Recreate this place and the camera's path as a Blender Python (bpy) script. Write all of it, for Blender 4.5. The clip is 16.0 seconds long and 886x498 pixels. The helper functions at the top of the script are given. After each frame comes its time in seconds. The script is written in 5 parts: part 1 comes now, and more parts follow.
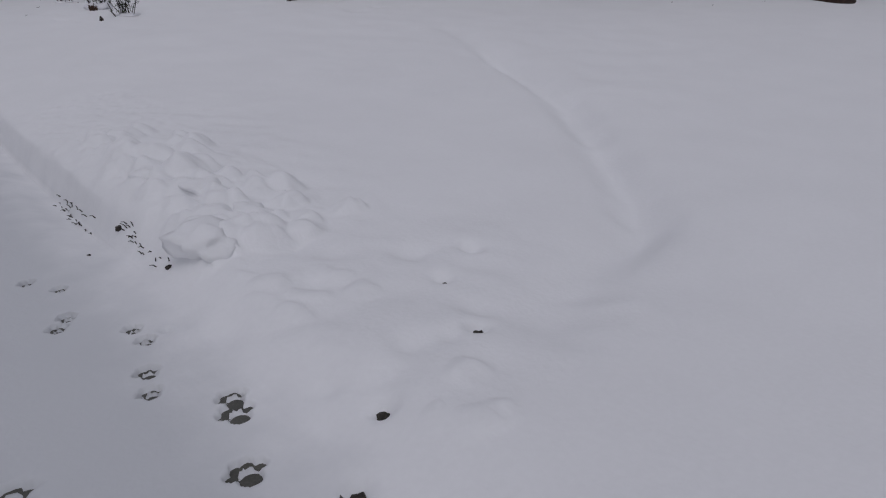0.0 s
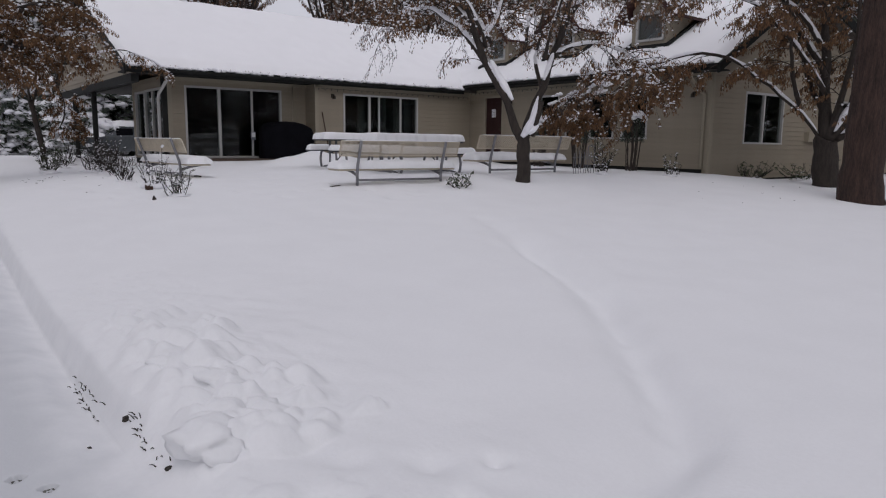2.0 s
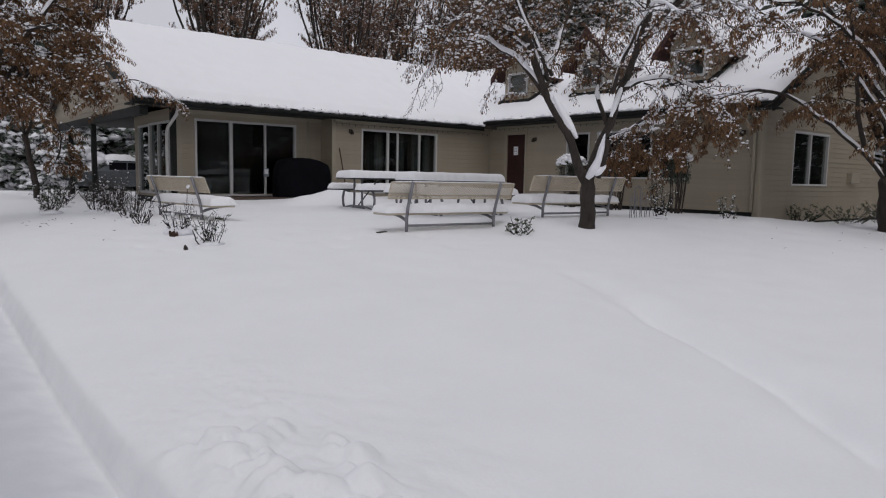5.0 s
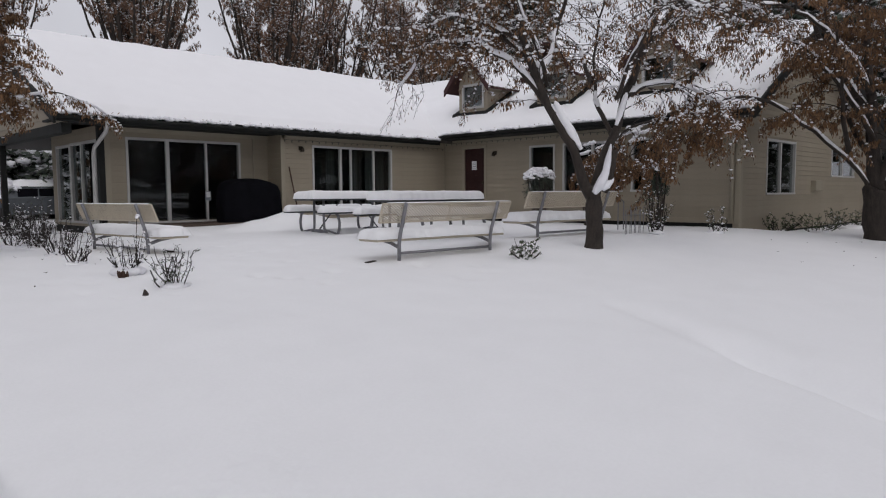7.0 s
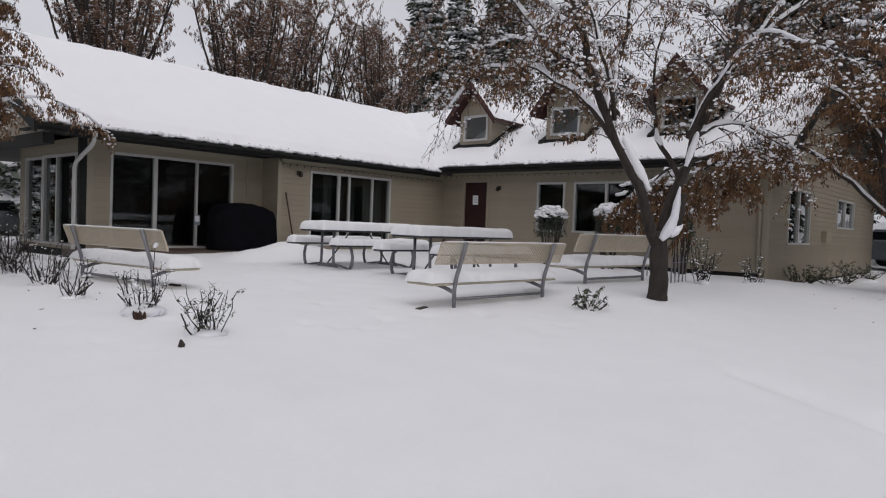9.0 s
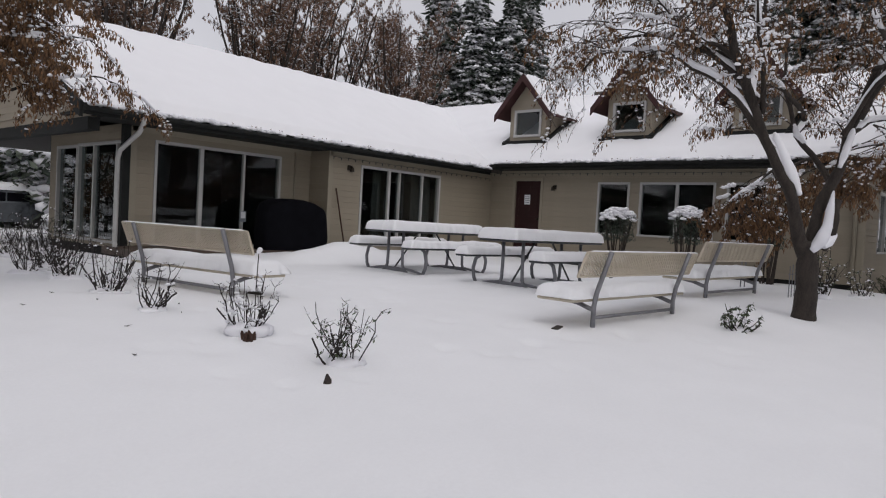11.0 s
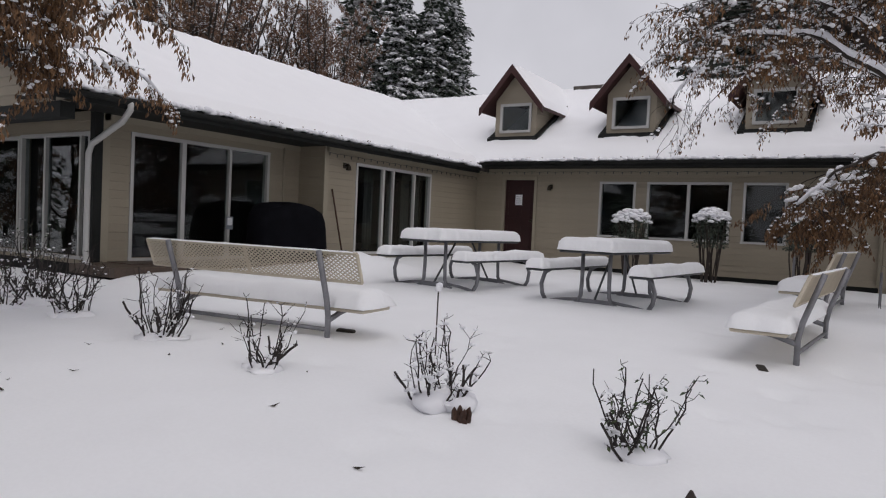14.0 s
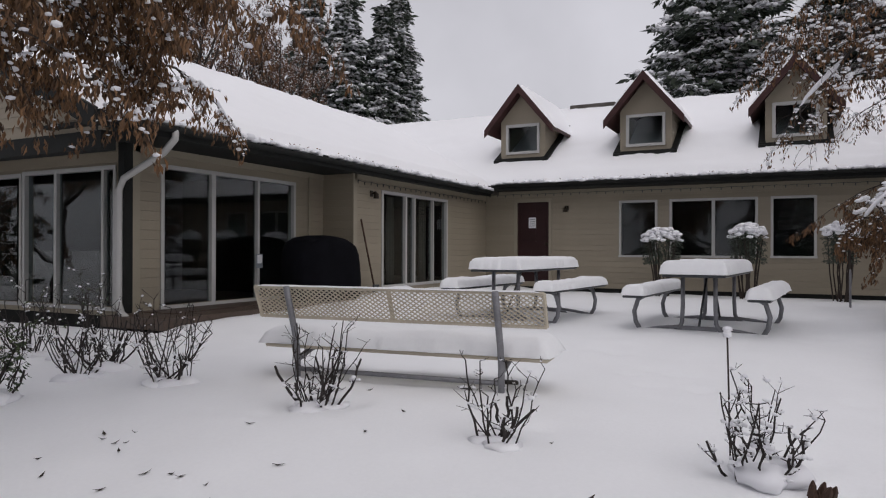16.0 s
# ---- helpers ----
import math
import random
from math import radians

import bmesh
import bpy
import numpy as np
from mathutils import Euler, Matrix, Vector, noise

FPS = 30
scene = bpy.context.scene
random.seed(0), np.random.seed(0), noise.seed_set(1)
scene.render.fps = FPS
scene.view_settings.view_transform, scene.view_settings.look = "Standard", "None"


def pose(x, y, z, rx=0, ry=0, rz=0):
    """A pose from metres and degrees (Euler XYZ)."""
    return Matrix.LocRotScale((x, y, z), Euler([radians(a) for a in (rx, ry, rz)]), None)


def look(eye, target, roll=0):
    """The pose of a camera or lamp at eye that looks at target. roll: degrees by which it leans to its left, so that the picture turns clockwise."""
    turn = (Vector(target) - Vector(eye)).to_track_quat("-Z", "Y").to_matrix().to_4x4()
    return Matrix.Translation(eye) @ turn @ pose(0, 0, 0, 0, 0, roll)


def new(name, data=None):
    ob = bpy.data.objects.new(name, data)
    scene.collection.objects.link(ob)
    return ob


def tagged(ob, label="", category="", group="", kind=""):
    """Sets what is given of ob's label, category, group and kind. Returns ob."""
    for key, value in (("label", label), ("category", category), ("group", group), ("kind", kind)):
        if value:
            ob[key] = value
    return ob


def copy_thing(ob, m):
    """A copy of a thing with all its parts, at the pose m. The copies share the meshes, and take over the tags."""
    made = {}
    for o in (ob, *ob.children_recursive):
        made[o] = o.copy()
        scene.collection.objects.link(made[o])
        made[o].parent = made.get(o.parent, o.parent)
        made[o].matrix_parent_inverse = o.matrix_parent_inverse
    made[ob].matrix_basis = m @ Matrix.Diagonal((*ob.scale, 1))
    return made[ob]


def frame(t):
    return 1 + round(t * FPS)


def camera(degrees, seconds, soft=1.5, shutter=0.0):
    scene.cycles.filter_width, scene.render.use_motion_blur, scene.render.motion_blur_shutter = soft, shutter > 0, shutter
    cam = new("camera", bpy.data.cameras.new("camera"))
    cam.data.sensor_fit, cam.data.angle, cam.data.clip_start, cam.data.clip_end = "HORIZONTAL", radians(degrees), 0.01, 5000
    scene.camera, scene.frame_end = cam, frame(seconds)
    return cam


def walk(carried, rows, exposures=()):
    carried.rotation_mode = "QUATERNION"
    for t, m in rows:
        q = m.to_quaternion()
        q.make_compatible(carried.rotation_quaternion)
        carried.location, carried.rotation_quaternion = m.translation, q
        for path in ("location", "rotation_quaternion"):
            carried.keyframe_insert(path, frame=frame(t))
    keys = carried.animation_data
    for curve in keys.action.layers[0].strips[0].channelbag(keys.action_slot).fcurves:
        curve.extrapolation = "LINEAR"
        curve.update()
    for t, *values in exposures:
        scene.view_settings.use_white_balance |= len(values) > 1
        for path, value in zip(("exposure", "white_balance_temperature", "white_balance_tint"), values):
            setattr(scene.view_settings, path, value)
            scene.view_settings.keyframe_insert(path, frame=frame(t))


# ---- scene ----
cam = camera(65.6, 16.0, soft=1.15)
METRES, EYE, TILT, LEAN, TURN = 13.2, 1.5, 0.0, 0.0, -40.2
ROWS = [
    (0.0, 0.0, 0.0, 0.0, -0.35, -23.33, 0.8),
    (0.5, 0.0014, 0.0044, 0.0022, -0.15, -22.06, 0.29),
    (1.0, 0.0029, 0.0057, 0.0064, 1.19, -16.72, 0.29),
    (1.5, 0.0054, 0.0066, 0.008, 3.55, -11.31, 0.41),
    (2.0, 0.0022, 0.0153, 0.0066, 2.83, -8.8, -0.74),
    (2.5, -0.0038, 0.0221, 0.0071, 4.95, -9.97, -1.64),
    (3.0, -0.0245, 0.0325, 0.0087, 4.84, -9.71, -0.49),
    (3.5, -0.0381, 0.0457, 0.0103, 2.12, -7.91, -2.11),
    (6.0, -0.1471, 0.1723, 0.0146, -0.67, -4.11, 0.73),
    (6.5, -0.1637, 0.198, 0.0124, -4.43, -2.57, 1.2),
    (7.0, -0.1829, 0.229, 0.0166, -5.1, -4.55, 0.38),
    (7.5, -0.2074, 0.2542, 0.0184, -8.0, -3.95, 0.52),
    (8.0, -0.2289, 0.282, 0.0177, -11.34, -2.07, 0.24),
    (8.5, -0.2515, 0.3109, 0.0203, -6.31, -2.49, -1.53),
    (9.0, -0.2787, 0.3323, 0.0218, -8.95, -1.88, -2.15),
    (9.5, -0.3049, 0.3677, 0.0222, -6.46, -2.4, -0.49),
    (12.0, -0.4254, 0.4918, 0.0245, -10.95, -1.63, -4.35),
    (12.5, -0.4517, 0.5229, 0.0269, -12.24, -1.82, -1.94),
    (13.0, -0.4801, 0.5479, 0.0252, -17.44, -2.82, 1.8),
    (13.5, -0.5062, 0.5759, 0.0246, -20.77, -0.5, 1.38),
    (14.0, -0.5346, 0.6099, 0.0288, -17.77, -2.05, -2.66),
    (14.5, -0.5661, 0.6345, 0.0305, -20.06, -1.85, -0.4),
    (15.0, -0.5961, 0.6681, 0.0293, -18.56, -0.5, 2.51),
    (15.5, -0.6211, 0.6927, 0.0283, -19.45, 0.58, 0.54),
    (16.0, -0.6528, 0.7232, 0.0309, -22.96, 0.12, -0.16),
]
walk(cam, [(t, pose(0, 0, EYE, TILT, LEAN, TURN) @ pose(METRES * x, METRES * y, METRES * z, 90 + pitch, roll, yaw)) for t, x, y, z, yaw, pitch, roll in ROWS],
     exposures=[(0.0, -0.66, 6200, 15), (0.3, -0.46, 6220, 15), (0.5, -0.4, 6240, 15), (1.0, -0.35, 6320, 15), (1.5, -0.29, 6360, 15), (3.5, -0.18, 6420, 14), (6.0, -0.11, 6470, 12), (9.0, -0.02, 6530, 12), (16.0, -0.03, 6560, 13)])

# ---- light ----
world = bpy.data.worlds.new("overcast")
scene.world = world
world.use_nodes = True
wn, wl = world.node_tree.nodes, world.node_tree.links
sky = wn.new("ShaderNodeTexSky")
sky.sky_type, sky.sun_disc = "NISHITA", False
sky.sun_elevation, sky.sun_rotation, sky.dust_density = radians(38), radians(200), 4.0
grey = wn.new("ShaderNodeHueSaturation")
grey.inputs["Saturation"].default_value = 0.12
haze = wn.new("ShaderNodeMix")
haze.data_type = "RGBA"
haze.inputs["Factor"].default_value = 0.65
haze.inputs["B"].default_value = (6.9, 7.0, 7.65, 1)
wl.new(sky.outputs["Color"], grey.inputs["Color"])
wl.new(grey.outputs["Color"], haze.inputs["A"])
cloud, soft_cloud, lay = wn.new("ShaderNodeTexNoise"), wn.new("ShaderNodeMapRange"), wn.new("ShaderNodeMix")
cloud.inputs["Scale"].default_value, cloud.inputs["Detail"].default_value = 2.6, 6
soft_cloud.inputs["From Min"].default_value, soft_cloud.inputs["From Max"].default_value = 0.3, 0.7
soft_cloud.inputs["To Min"].default_value, soft_cloud.inputs["To Max"].default_value = 0.88, 1.14
lay.data_type, lay.blend_type = "RGBA", "MULTIPLY"
lay.inputs["Factor"].default_value = 1.0
wl.new(cloud.outputs["Fac"], soft_cloud.inputs["Value"])
wl.new(haze.outputs["Result"], lay.inputs["A"])
wl.new(soft_cloud.outputs["Result"], lay.inputs["B"])
wl.new(lay.outputs["Result"], wn["Background"].inputs["Color"])
wn["Background"].inputs["Strength"].default_value = 0.1

sun = new("sun", bpy.data.lights.new("sun", "SUN"))
sun.data.energy, sun.data.angle, sun.data.color = 0.5, radians(40), (1.0, 0.97, 0.93)
sun.matrix_world = look((0, 0, 30), (9, 7, 0))


# ---- materials ----
def material(name, colour, rough=0.8, metal=0.0, grain=0.1, scale=8.0, fine=60.0, bump=0.2, depth=0.01, tint=None, stretch=(1, 1, 1), spec=0.5, pieces=0.0):
    """A surface with variation at two scales: stains (scale) and grain (fine), sizes per metre."""
    m = bpy.data.materials.new(name)
    m.use_nodes = True
    n, l = m.node_tree.nodes, m.node_tree.links
    b = n["Principled BSDF"]
    b.inputs["Roughness"].default_value, b.inputs["Metallic"].default_value = rough, metal
    b.inputs["Specular IOR Level"].default_value = spec
    co, mp = n.new("ShaderNodeTexCoord"), n.new("ShaderNodeMapping")
    mp.inputs["Scale"].default_value = stretch
    l.new(co.outputs["Object"], mp.inputs["Vector"])
    big, small = n.new("ShaderNodeTexNoise"), n.new("ShaderNodeTexNoise")
    for t, s in ((big, scale), (small, fine)):
        t.inputs["Scale"].default_value, t.inputs["Detail"].default_value = s, 4
        l.new(mp.outputs["Vector"], t.inputs["Vector"])
    mix = n.new("ShaderNodeMix")
    mix.data_type = "RGBA"
    other = tint or tuple(c * (1 - 2 * grain) for c in colour)
    lift = tuple(min(1, c * (1 + grain)) for c in colour)
    mix.inputs["A"].default_value, mix.inputs["B"].default_value = (*other, 1), (*lift, 1)
    add = n.new("ShaderNodeMath")
    add.operation = "MULTIPLY_ADD"
    add.inputs[1].default_value, add.inputs[2].default_value = 0.45, 0.0
    l.new(small.outputs["Fac"], add.inputs[0])
    add2 = n.new("ShaderNodeMath")
    add2.operation = "MULTIPLY_ADD"
    add2.inputs[1].default_value = 0.55
    l.new(big.outputs["Fac"], add2.inputs[0])
    l.new(add.outputs[0], add2.inputs[2])
    ramp = n.new("ShaderNodeMapRange")
    ramp.inputs["From Min"].default_value, ramp.inputs["From Max"].default_value = 0.3, 0.65
    l.new(add2.outputs[0], ramp.inputs["Value"])
    l.new(ramp.outputs["Result"], mix.inputs["Factor"])
    out = mix.outputs["Result"]
    if pieces:
        info, hs = n.new("ShaderNodeObjectInfo"), n.new("ShaderNodeHueSaturation")
        mr = n.new("ShaderNodeMapRange")
        mr.inputs["To Min"].default_value, mr.inputs["To Max"].default_value = 1 - pieces, 1 + pieces
        l.new(info.outputs["Random"], mr.inputs["Value"])
        l.new(mr.outputs["Result"], hs.inputs["Value"])
        l.new(out, hs.inputs["Color"])
        out = hs.outputs["Color"]
    l.new(out, b.inputs["Base Color"])
    if bump:
        bp = n.new("ShaderNodeBump")
        bp.inputs["Strength"].default_value, bp.inputs["Distance"].default_value = bump, depth
        l.new(add2.outputs[0], bp.inputs["Height"])
        l.new(bp.outputs["Normal"], b.inputs["Normal"])
    return m


def leafy(name, dark, light, rough=0.7, through_light=0.15):
    """Leaves: each loose island gets its own shade."""
    m = bpy.data.materials.new(name)
    m.use_nodes = True
    n, l = m.node_tree.nodes, m.node_tree.links
    b = n["Principled BSDF"]
    b.inputs["Roughness"].default_value = rough
    g, mix = n.new("ShaderNodeNewGeometry"), n.new("ShaderNodeMix")
    mix.data_type = "RGBA"
    mix.inputs["A"].default_value, mix.inputs["B"].default_value = (*dark, 1), (*light, 1)
    l.new(g.outputs["Random Per Island"], mix.inputs["Factor"])
    l.new(mix.outputs["Result"], b.inputs["Base Color"])
    return m


SNOW = material("snow", (0.835, 0.84, 0.856), 0.75, grain=0.014, scale=1.7, fine=38, bump=0.2, depth=0.025, spec=0.25)
ROOFSNOW = material("settled snow", (0.87, 0.87, 0.89), 0.75, grain=0.01, scale=1.2, fine=25, bump=0.15, depth=0.02, spec=0.25)


def thin_over_walk(m, thin):
    """Snow that lies thin and wet over the walk, a strip with an uneven border."""
    n, l = m.node_tree.nodes, m.node_tree.links
    b = n["Principled BSDF"]
    full = b.inputs["Base Color"].links[0].from_socket
    co, xyz, wob = n.new("ShaderNodeTexCoord"), n.new("ShaderNodeSeparateXYZ"), n.new("ShaderNodeTexNoise")
    wob.inputs["Scale"].default_value, wob.inputs["Detail"].default_value = 3.5, 5
    l.new(co.outputs["Object"], xyz.inputs["Vector"])
    l.new(co.outputs["Object"], wob.inputs["Vector"])
    add, edge, mix = n.new("ShaderNodeMath"), n.new("ShaderNodeMapRange"), n.new("ShaderNodeMix")
    add.operation = "MULTIPLY_ADD"
    add.inputs[1].default_value = 0.5
    l.new(wob.outputs["Fac"], add.inputs[0])
    mid, away = n.new("ShaderNodeMath"), n.new("ShaderNodeMath")
    mid.operation, away.operation = "ADD", "ABSOLUTE"
    mid.inputs[1].default_value = 0.2
    l.new(xyz.outputs["X"], mid.inputs[0])
    l.new(mid.outputs[0], away.inputs[0])
    l.new(away.outputs[0], add.inputs[2])
    edge.interpolation_type = "SMOOTHSTEP"
    edge.inputs["From Min"].default_value, edge.inputs["From Max"].default_value = 0.85, 1.5
    l.new(add.outputs[0], edge.inputs["Value"])
    mix.data_type = "RGBA"
    mix.inputs["A"].default_value = (*thin, 1)
    l.new(edge.outputs["Result"], mix.inputs["Factor"])
    l.new(full, mix.inputs["B"])
    l.new(mix.outputs["Result"], b.inputs["Base Color"])
    return m


GROUNDSNOW = thin_over_walk(material("lawn snow", (0.835, 0.84, 0.856), 0.75, grain=0.014, scale=1.7, fine=38, bump=0.2, depth=0.025, spec=0.25), (0.60, 0.615, 0.64))
SIDING = material("painted siding", (0.28, 0.24, 0.18), 0.6, grain=0.06, scale=1.3, fine=30, bump=0.08, depth=0.004, stretch=(1, 1, 3), pieces=0.04)
TRIMBEIGE = material("beige trim", (0.30, 0.265, 0.20), 0.6, grain=0.05, scale=2, fine=40, bump=0.05)
WHITE = material("white vinyl", (0.45, 0.445, 0.43), 0.45, grain=0.03, scale=3, fine=50, bump=0.02)
FASCIA = material("dark fascia paint", (0.016, 0.017, 0.016), 0.7, spec=0.2, grain=0.2, scale=3, fine=40, bump=0.1)
MAROON = material("maroon paint", (0.05, 0.021, 0.02), 0.6, spec=0.25, grain=0.15, scale=4, fine=50, bump=0.08)
DOORMAT = material("dark red door", (0.03, 0.01, 0.01), 0.5, spec=0.3, grain=0.15, scale=3, fine=40, bump=0.05)
SHINGLE = material("asphalt shingle", (0.09, 0.08, 0.07), 0.9, grain=0.3, scale=5, fine=80, bump=0.5)
SOIL = material("dark wet soil", (0.03, 0.024, 0.018), 0.8, grain=0.4, scale=30, fine=150, bump=0.6)
CONCRETE = material("wet concrete", (0.075, 0.072, 0.06), 0.45, grain=0.3, scale=9, fine=120, bump=0.3, tint=(0.03, 0.03, 0.024))
DECK = material("wet brown decking", (0.075, 0.05, 0.036), 0.5, grain=0.25, scale=3, fine=40, bump=0.2, stretch=(1, 6, 1))
STEEL = material("galvanised steel", (0.2, 0.2, 0.215), 0.5, metal=0.35, grain=0.15, scale=9, fine=90, bump=0.08)
DARKSTEEL = material("dark steel", (0.06, 0.065, 0.07), 0.45, metal=0.4, grain=0.2, scale=9, fine=90, bump=0.08)
MESHCREAM = material("cream plastic coating", (0.52, 0.46, 0.36), 0.5, grain=0.08, scale=6, fine=60, bump=0.05)
BARK = material("grey brown bark", (0.034, 0.026, 0.021), 0.9, grain=0.35, scale=6, fine=40, bump=0.8, depth=0.02, stretch=(3, 3, 0.8))
REDBARK = material("red brown furrowed bark", (0.045, 0.025, 0.019), 0.95, grain=0.45, scale=5, fine=26, bump=1.0, depth=0.05, stretch=(3, 3, 0.45))
TWIG = material("dark twigs", (0.036, 0.026, 0.021), 0.85, grain=0.3, scale=10, fine=80, bump=0.3)
STEMBARK = material("blackish rose bark", (0.024, 0.018, 0.016), 0.8, grain=0.3, scale=12, fine=90, bump=0.3)
STUMP = material("split wood", (0.06, 0.03, 0.02), 0.9, grain=0.35, scale=8, fine=60, bump=0.6, stretch=(4, 4, 1))
LEAF = leafy("dry brown leaves", (0.05, 0.026, 0.013), (0.24, 0.125, 0.055))
FARLEAF = leafy("far brown foliage", (0.075, 0.042, 0.028), (0.26, 0.15, 0.095))
NEEDLE = leafy("dark conifer needles", (0.018, 0.028, 0.022), (0.075, 0.092, 0.065))
GREEN = leafy("evergreen leaves", (0.02, 0.04, 0.016), (0.075, 0.10, 0.04))
FLAKE = leafy("snow on twigs", (0.74, 0.74, 0.78), (0.88, 0.88, 0.9), 0.8)
BLACKCLOTH = material("black fabric cover", (0.004, 0.004, 0.006), 0.9, spec=0.08, grain=0.3, scale=4, fine=120, bump=0.4)
# room surfaces: the gloom of unlit rooms is put into this near-black colour
ROOM = material("interior darkened as unlit", (0.03, 0.027, 0.024), 0.8, grain=0.1, scale=2, fine=30)
PAPER = material("white paper", (0.75, 0.76, 0.78), 0.7, grain=0.04)
INK = material("grey print", (0.2, 0.22, 0.25), 0.7, grain=0.1)
BLIND = material("pale curtain", (0.09, 0.09, 0.085), 0.8, grain=0.1, stretch=(6, 6, 0.3))
CARPAINT = material("grey car paint", (0.10, 0.11, 0.12), 0.25, metal=0.3, grain=0.1)
RUBBER = material("black rubber", (0.02, 0.02, 0.02), 0.8, grain=0.2)
BRASS = material("dark bronze", (0.05, 0.04, 0.03), 0.4, metal=0.7, grain=0.2)


def glass_material(name, tint):
    m = bpy.data.materials.new(name)
    m.use_nodes = True
    b = m.node_tree.nodes["Principled BSDF"]
    b.inputs["Base Color"].default_value = (*tint, 1)
    b.inputs["Roughness"].default_value, b.inputs["IOR"].default_value = 0.01, 1.45
    b.inputs["Transmission Weight"].default_value = 1.0
    return m


GLASS = glass_material("window glass", (0.55, 0.62, 0.62))


# ---- mesh helpers ----
def mesh_of(name, bm, mat, smooth=False):
    me = bpy.data.meshes.new(name)
    bm.normal_update()
    bm.to_mesh(me)
    bm.free()
    me.materials.append(mat)
    if smooth:
        me.shade_smooth()
    return me


def part(name, bm, mat, parent=None, label="", smooth=False):
    ob = new(name, mesh_of(name, bm, mat, smooth))
    if parent is not None:
        ob.parent = parent
    if label:
        ob["label"] = label
    return ob


def raw(name, verts, faces, mat, parent=None, label="", smooth=False):
    me = bpy.data.meshes.new(name)
    me.from_pydata(verts, [], faces)
    me.update()
    me.materials.append(mat)
    if smooth:
        me.shade_smooth()
    ob = new(name, me)
    if parent is not None:
        ob.parent = parent
    if label:
        ob["label"] = label
    return ob


def root(name, m, label="", category="", group="", kind=""):
    ob = new(name)
    ob.empty_display_size = 0.1
    ob.matrix_world = m
    return tagged(ob, label, category, group, kind)


def box(bm, x0, x1, y0, y1, z0, z1, f=None, bevel=0.0):
    f = f or (lambda a, b, c: (a, b, c))
    v = [bm.verts.new(f(x, y, z)) for x in (x0, x1) for y in (y0, y1) for z in (z0, z1)]
    faces = []
    for q in ((0, 1, 3, 2), (4, 6, 7, 5), (0, 4, 5, 1), (2, 3, 7, 6), (0, 2, 6, 4), (1, 5, 7, 3)):
        faces.append(bm.faces.new([v[i] for i in q]))
    bmesh.ops.recalc_face_normals(bm, faces=faces)
    if bevel:
        edges = list({e for q in faces for e in q.edges})
        bmesh.ops.bevel(bm, geom=edges, offset=bevel, segments=1, affect="EDGES")


def boxes(*spans, f=None, bevel=0.0):
    bm = bmesh.new()
    for s in spans:
        box(bm, *s, f=f, bevel=bevel)
    return bm


def tube(verts, faces, pts, radii, n=8, cap=True):
    """A tapered round tube along pts, added to the lists verts and faces."""
    pts = [Vector(p) for p in pts]
    start = len(verts)
    side = None
    for i, p in enumerate(pts):
        d = (pts[min(i + 1, len(pts) - 1)] - pts[max(i - 1, 0)]).normalized()
        if side is None:
            side = d.orthogonal().normalized()
        side = (side - d * side.dot(d)).normalized()
        up = d.cross(side)
        for k in range(n):
            a = 2 * math.pi * k / n
            verts.append(tuple(p + (side * math.cos(a) + up * math.sin(a)) * radii[i]))
    for i in range(len(pts) - 1):
        for k in range(n):
            a, b = start + i * n + k, start + i * n + (k + 1) % n
            faces.append((a, b, b + n, a + n))
    if cap:
        faces.append(tuple(range(start + n - 1, start - 1, -1)))
        faces.append(tuple(range(len(verts) - n, len(verts))))


def tube_part(name, pts, r, mat, parent, label="", n=8):
    v, f = [], []
    tube(v, f, pts, [r] * len(pts) if not isinstance(r, (list, tuple)) else r, n)
    return raw(name, v, f, mat, parent, label, smooth=n > 5)


def snow_cap(name, at, nu, nv, lu, lv, thick, soft, mat=None, rough=0.012, seed=0, parent=None, skirt=0.0, wave=2.2):
    """A settled layer of snow with rounded rims. at(u, v, h): the place h above the bearing surface, u over 0..lu and v over 0..lv metres."""
    verts, faces = [], []
    for i in range(nu + 1):
        for j in range(nv + 1):
            u, v = lu * i / nu, lv * j / nv
            e = min(u, lu - u, v, lv - v)
            k = min(1.0, e / soft) if soft else 1.0
            h = thick * math.sqrt(max(0.0, 1 - (1 - k) ** 2))
            p = Vector(at(u, v, 0))
            nz = noise.noise(p * wave + Vector((seed, 0, 0)))
            nz2 = noise.noise(p * wave * 5 + Vector((0, seed, 0)))
            ju = rough * 1.5 * noise.noise(p * 9 + Vector((7, seed, 1))) * (1 - k)
            verts.append(tuple(at(u + ju, v + ju, h * (1 + 0.18 * nz) + rough * 0.5 * nz2 * k - skirt * (1 - k))))
    w = nv + 1
    for i in range(nu):
        for j in range(nv):
            faces.append((i * w + j, (i + 1) * w + j, (i + 1) * w + j + 1, i * w + j + 1))
    base = len(verts)
    verts += [tuple(at(u, v, -skirt - 0.002)) for u, v in ((0, 0), (lu, 0), (lu, lv), (0, lv))]
    faces.append((base + 3, base + 2, base + 1, base))
    ob = raw(name, verts, faces, mat or SNOW, parent, smooth=True)
    return ob


def sm(a, b, x):
    t = min(1.0, max(0.0, (x - a) / (b - a)))
    return t * t * (3 - 2 * t)


# ---- the lie of the land ----
def walk_level(y):
    return 0.42 * sm(6.0, 14.0, y)


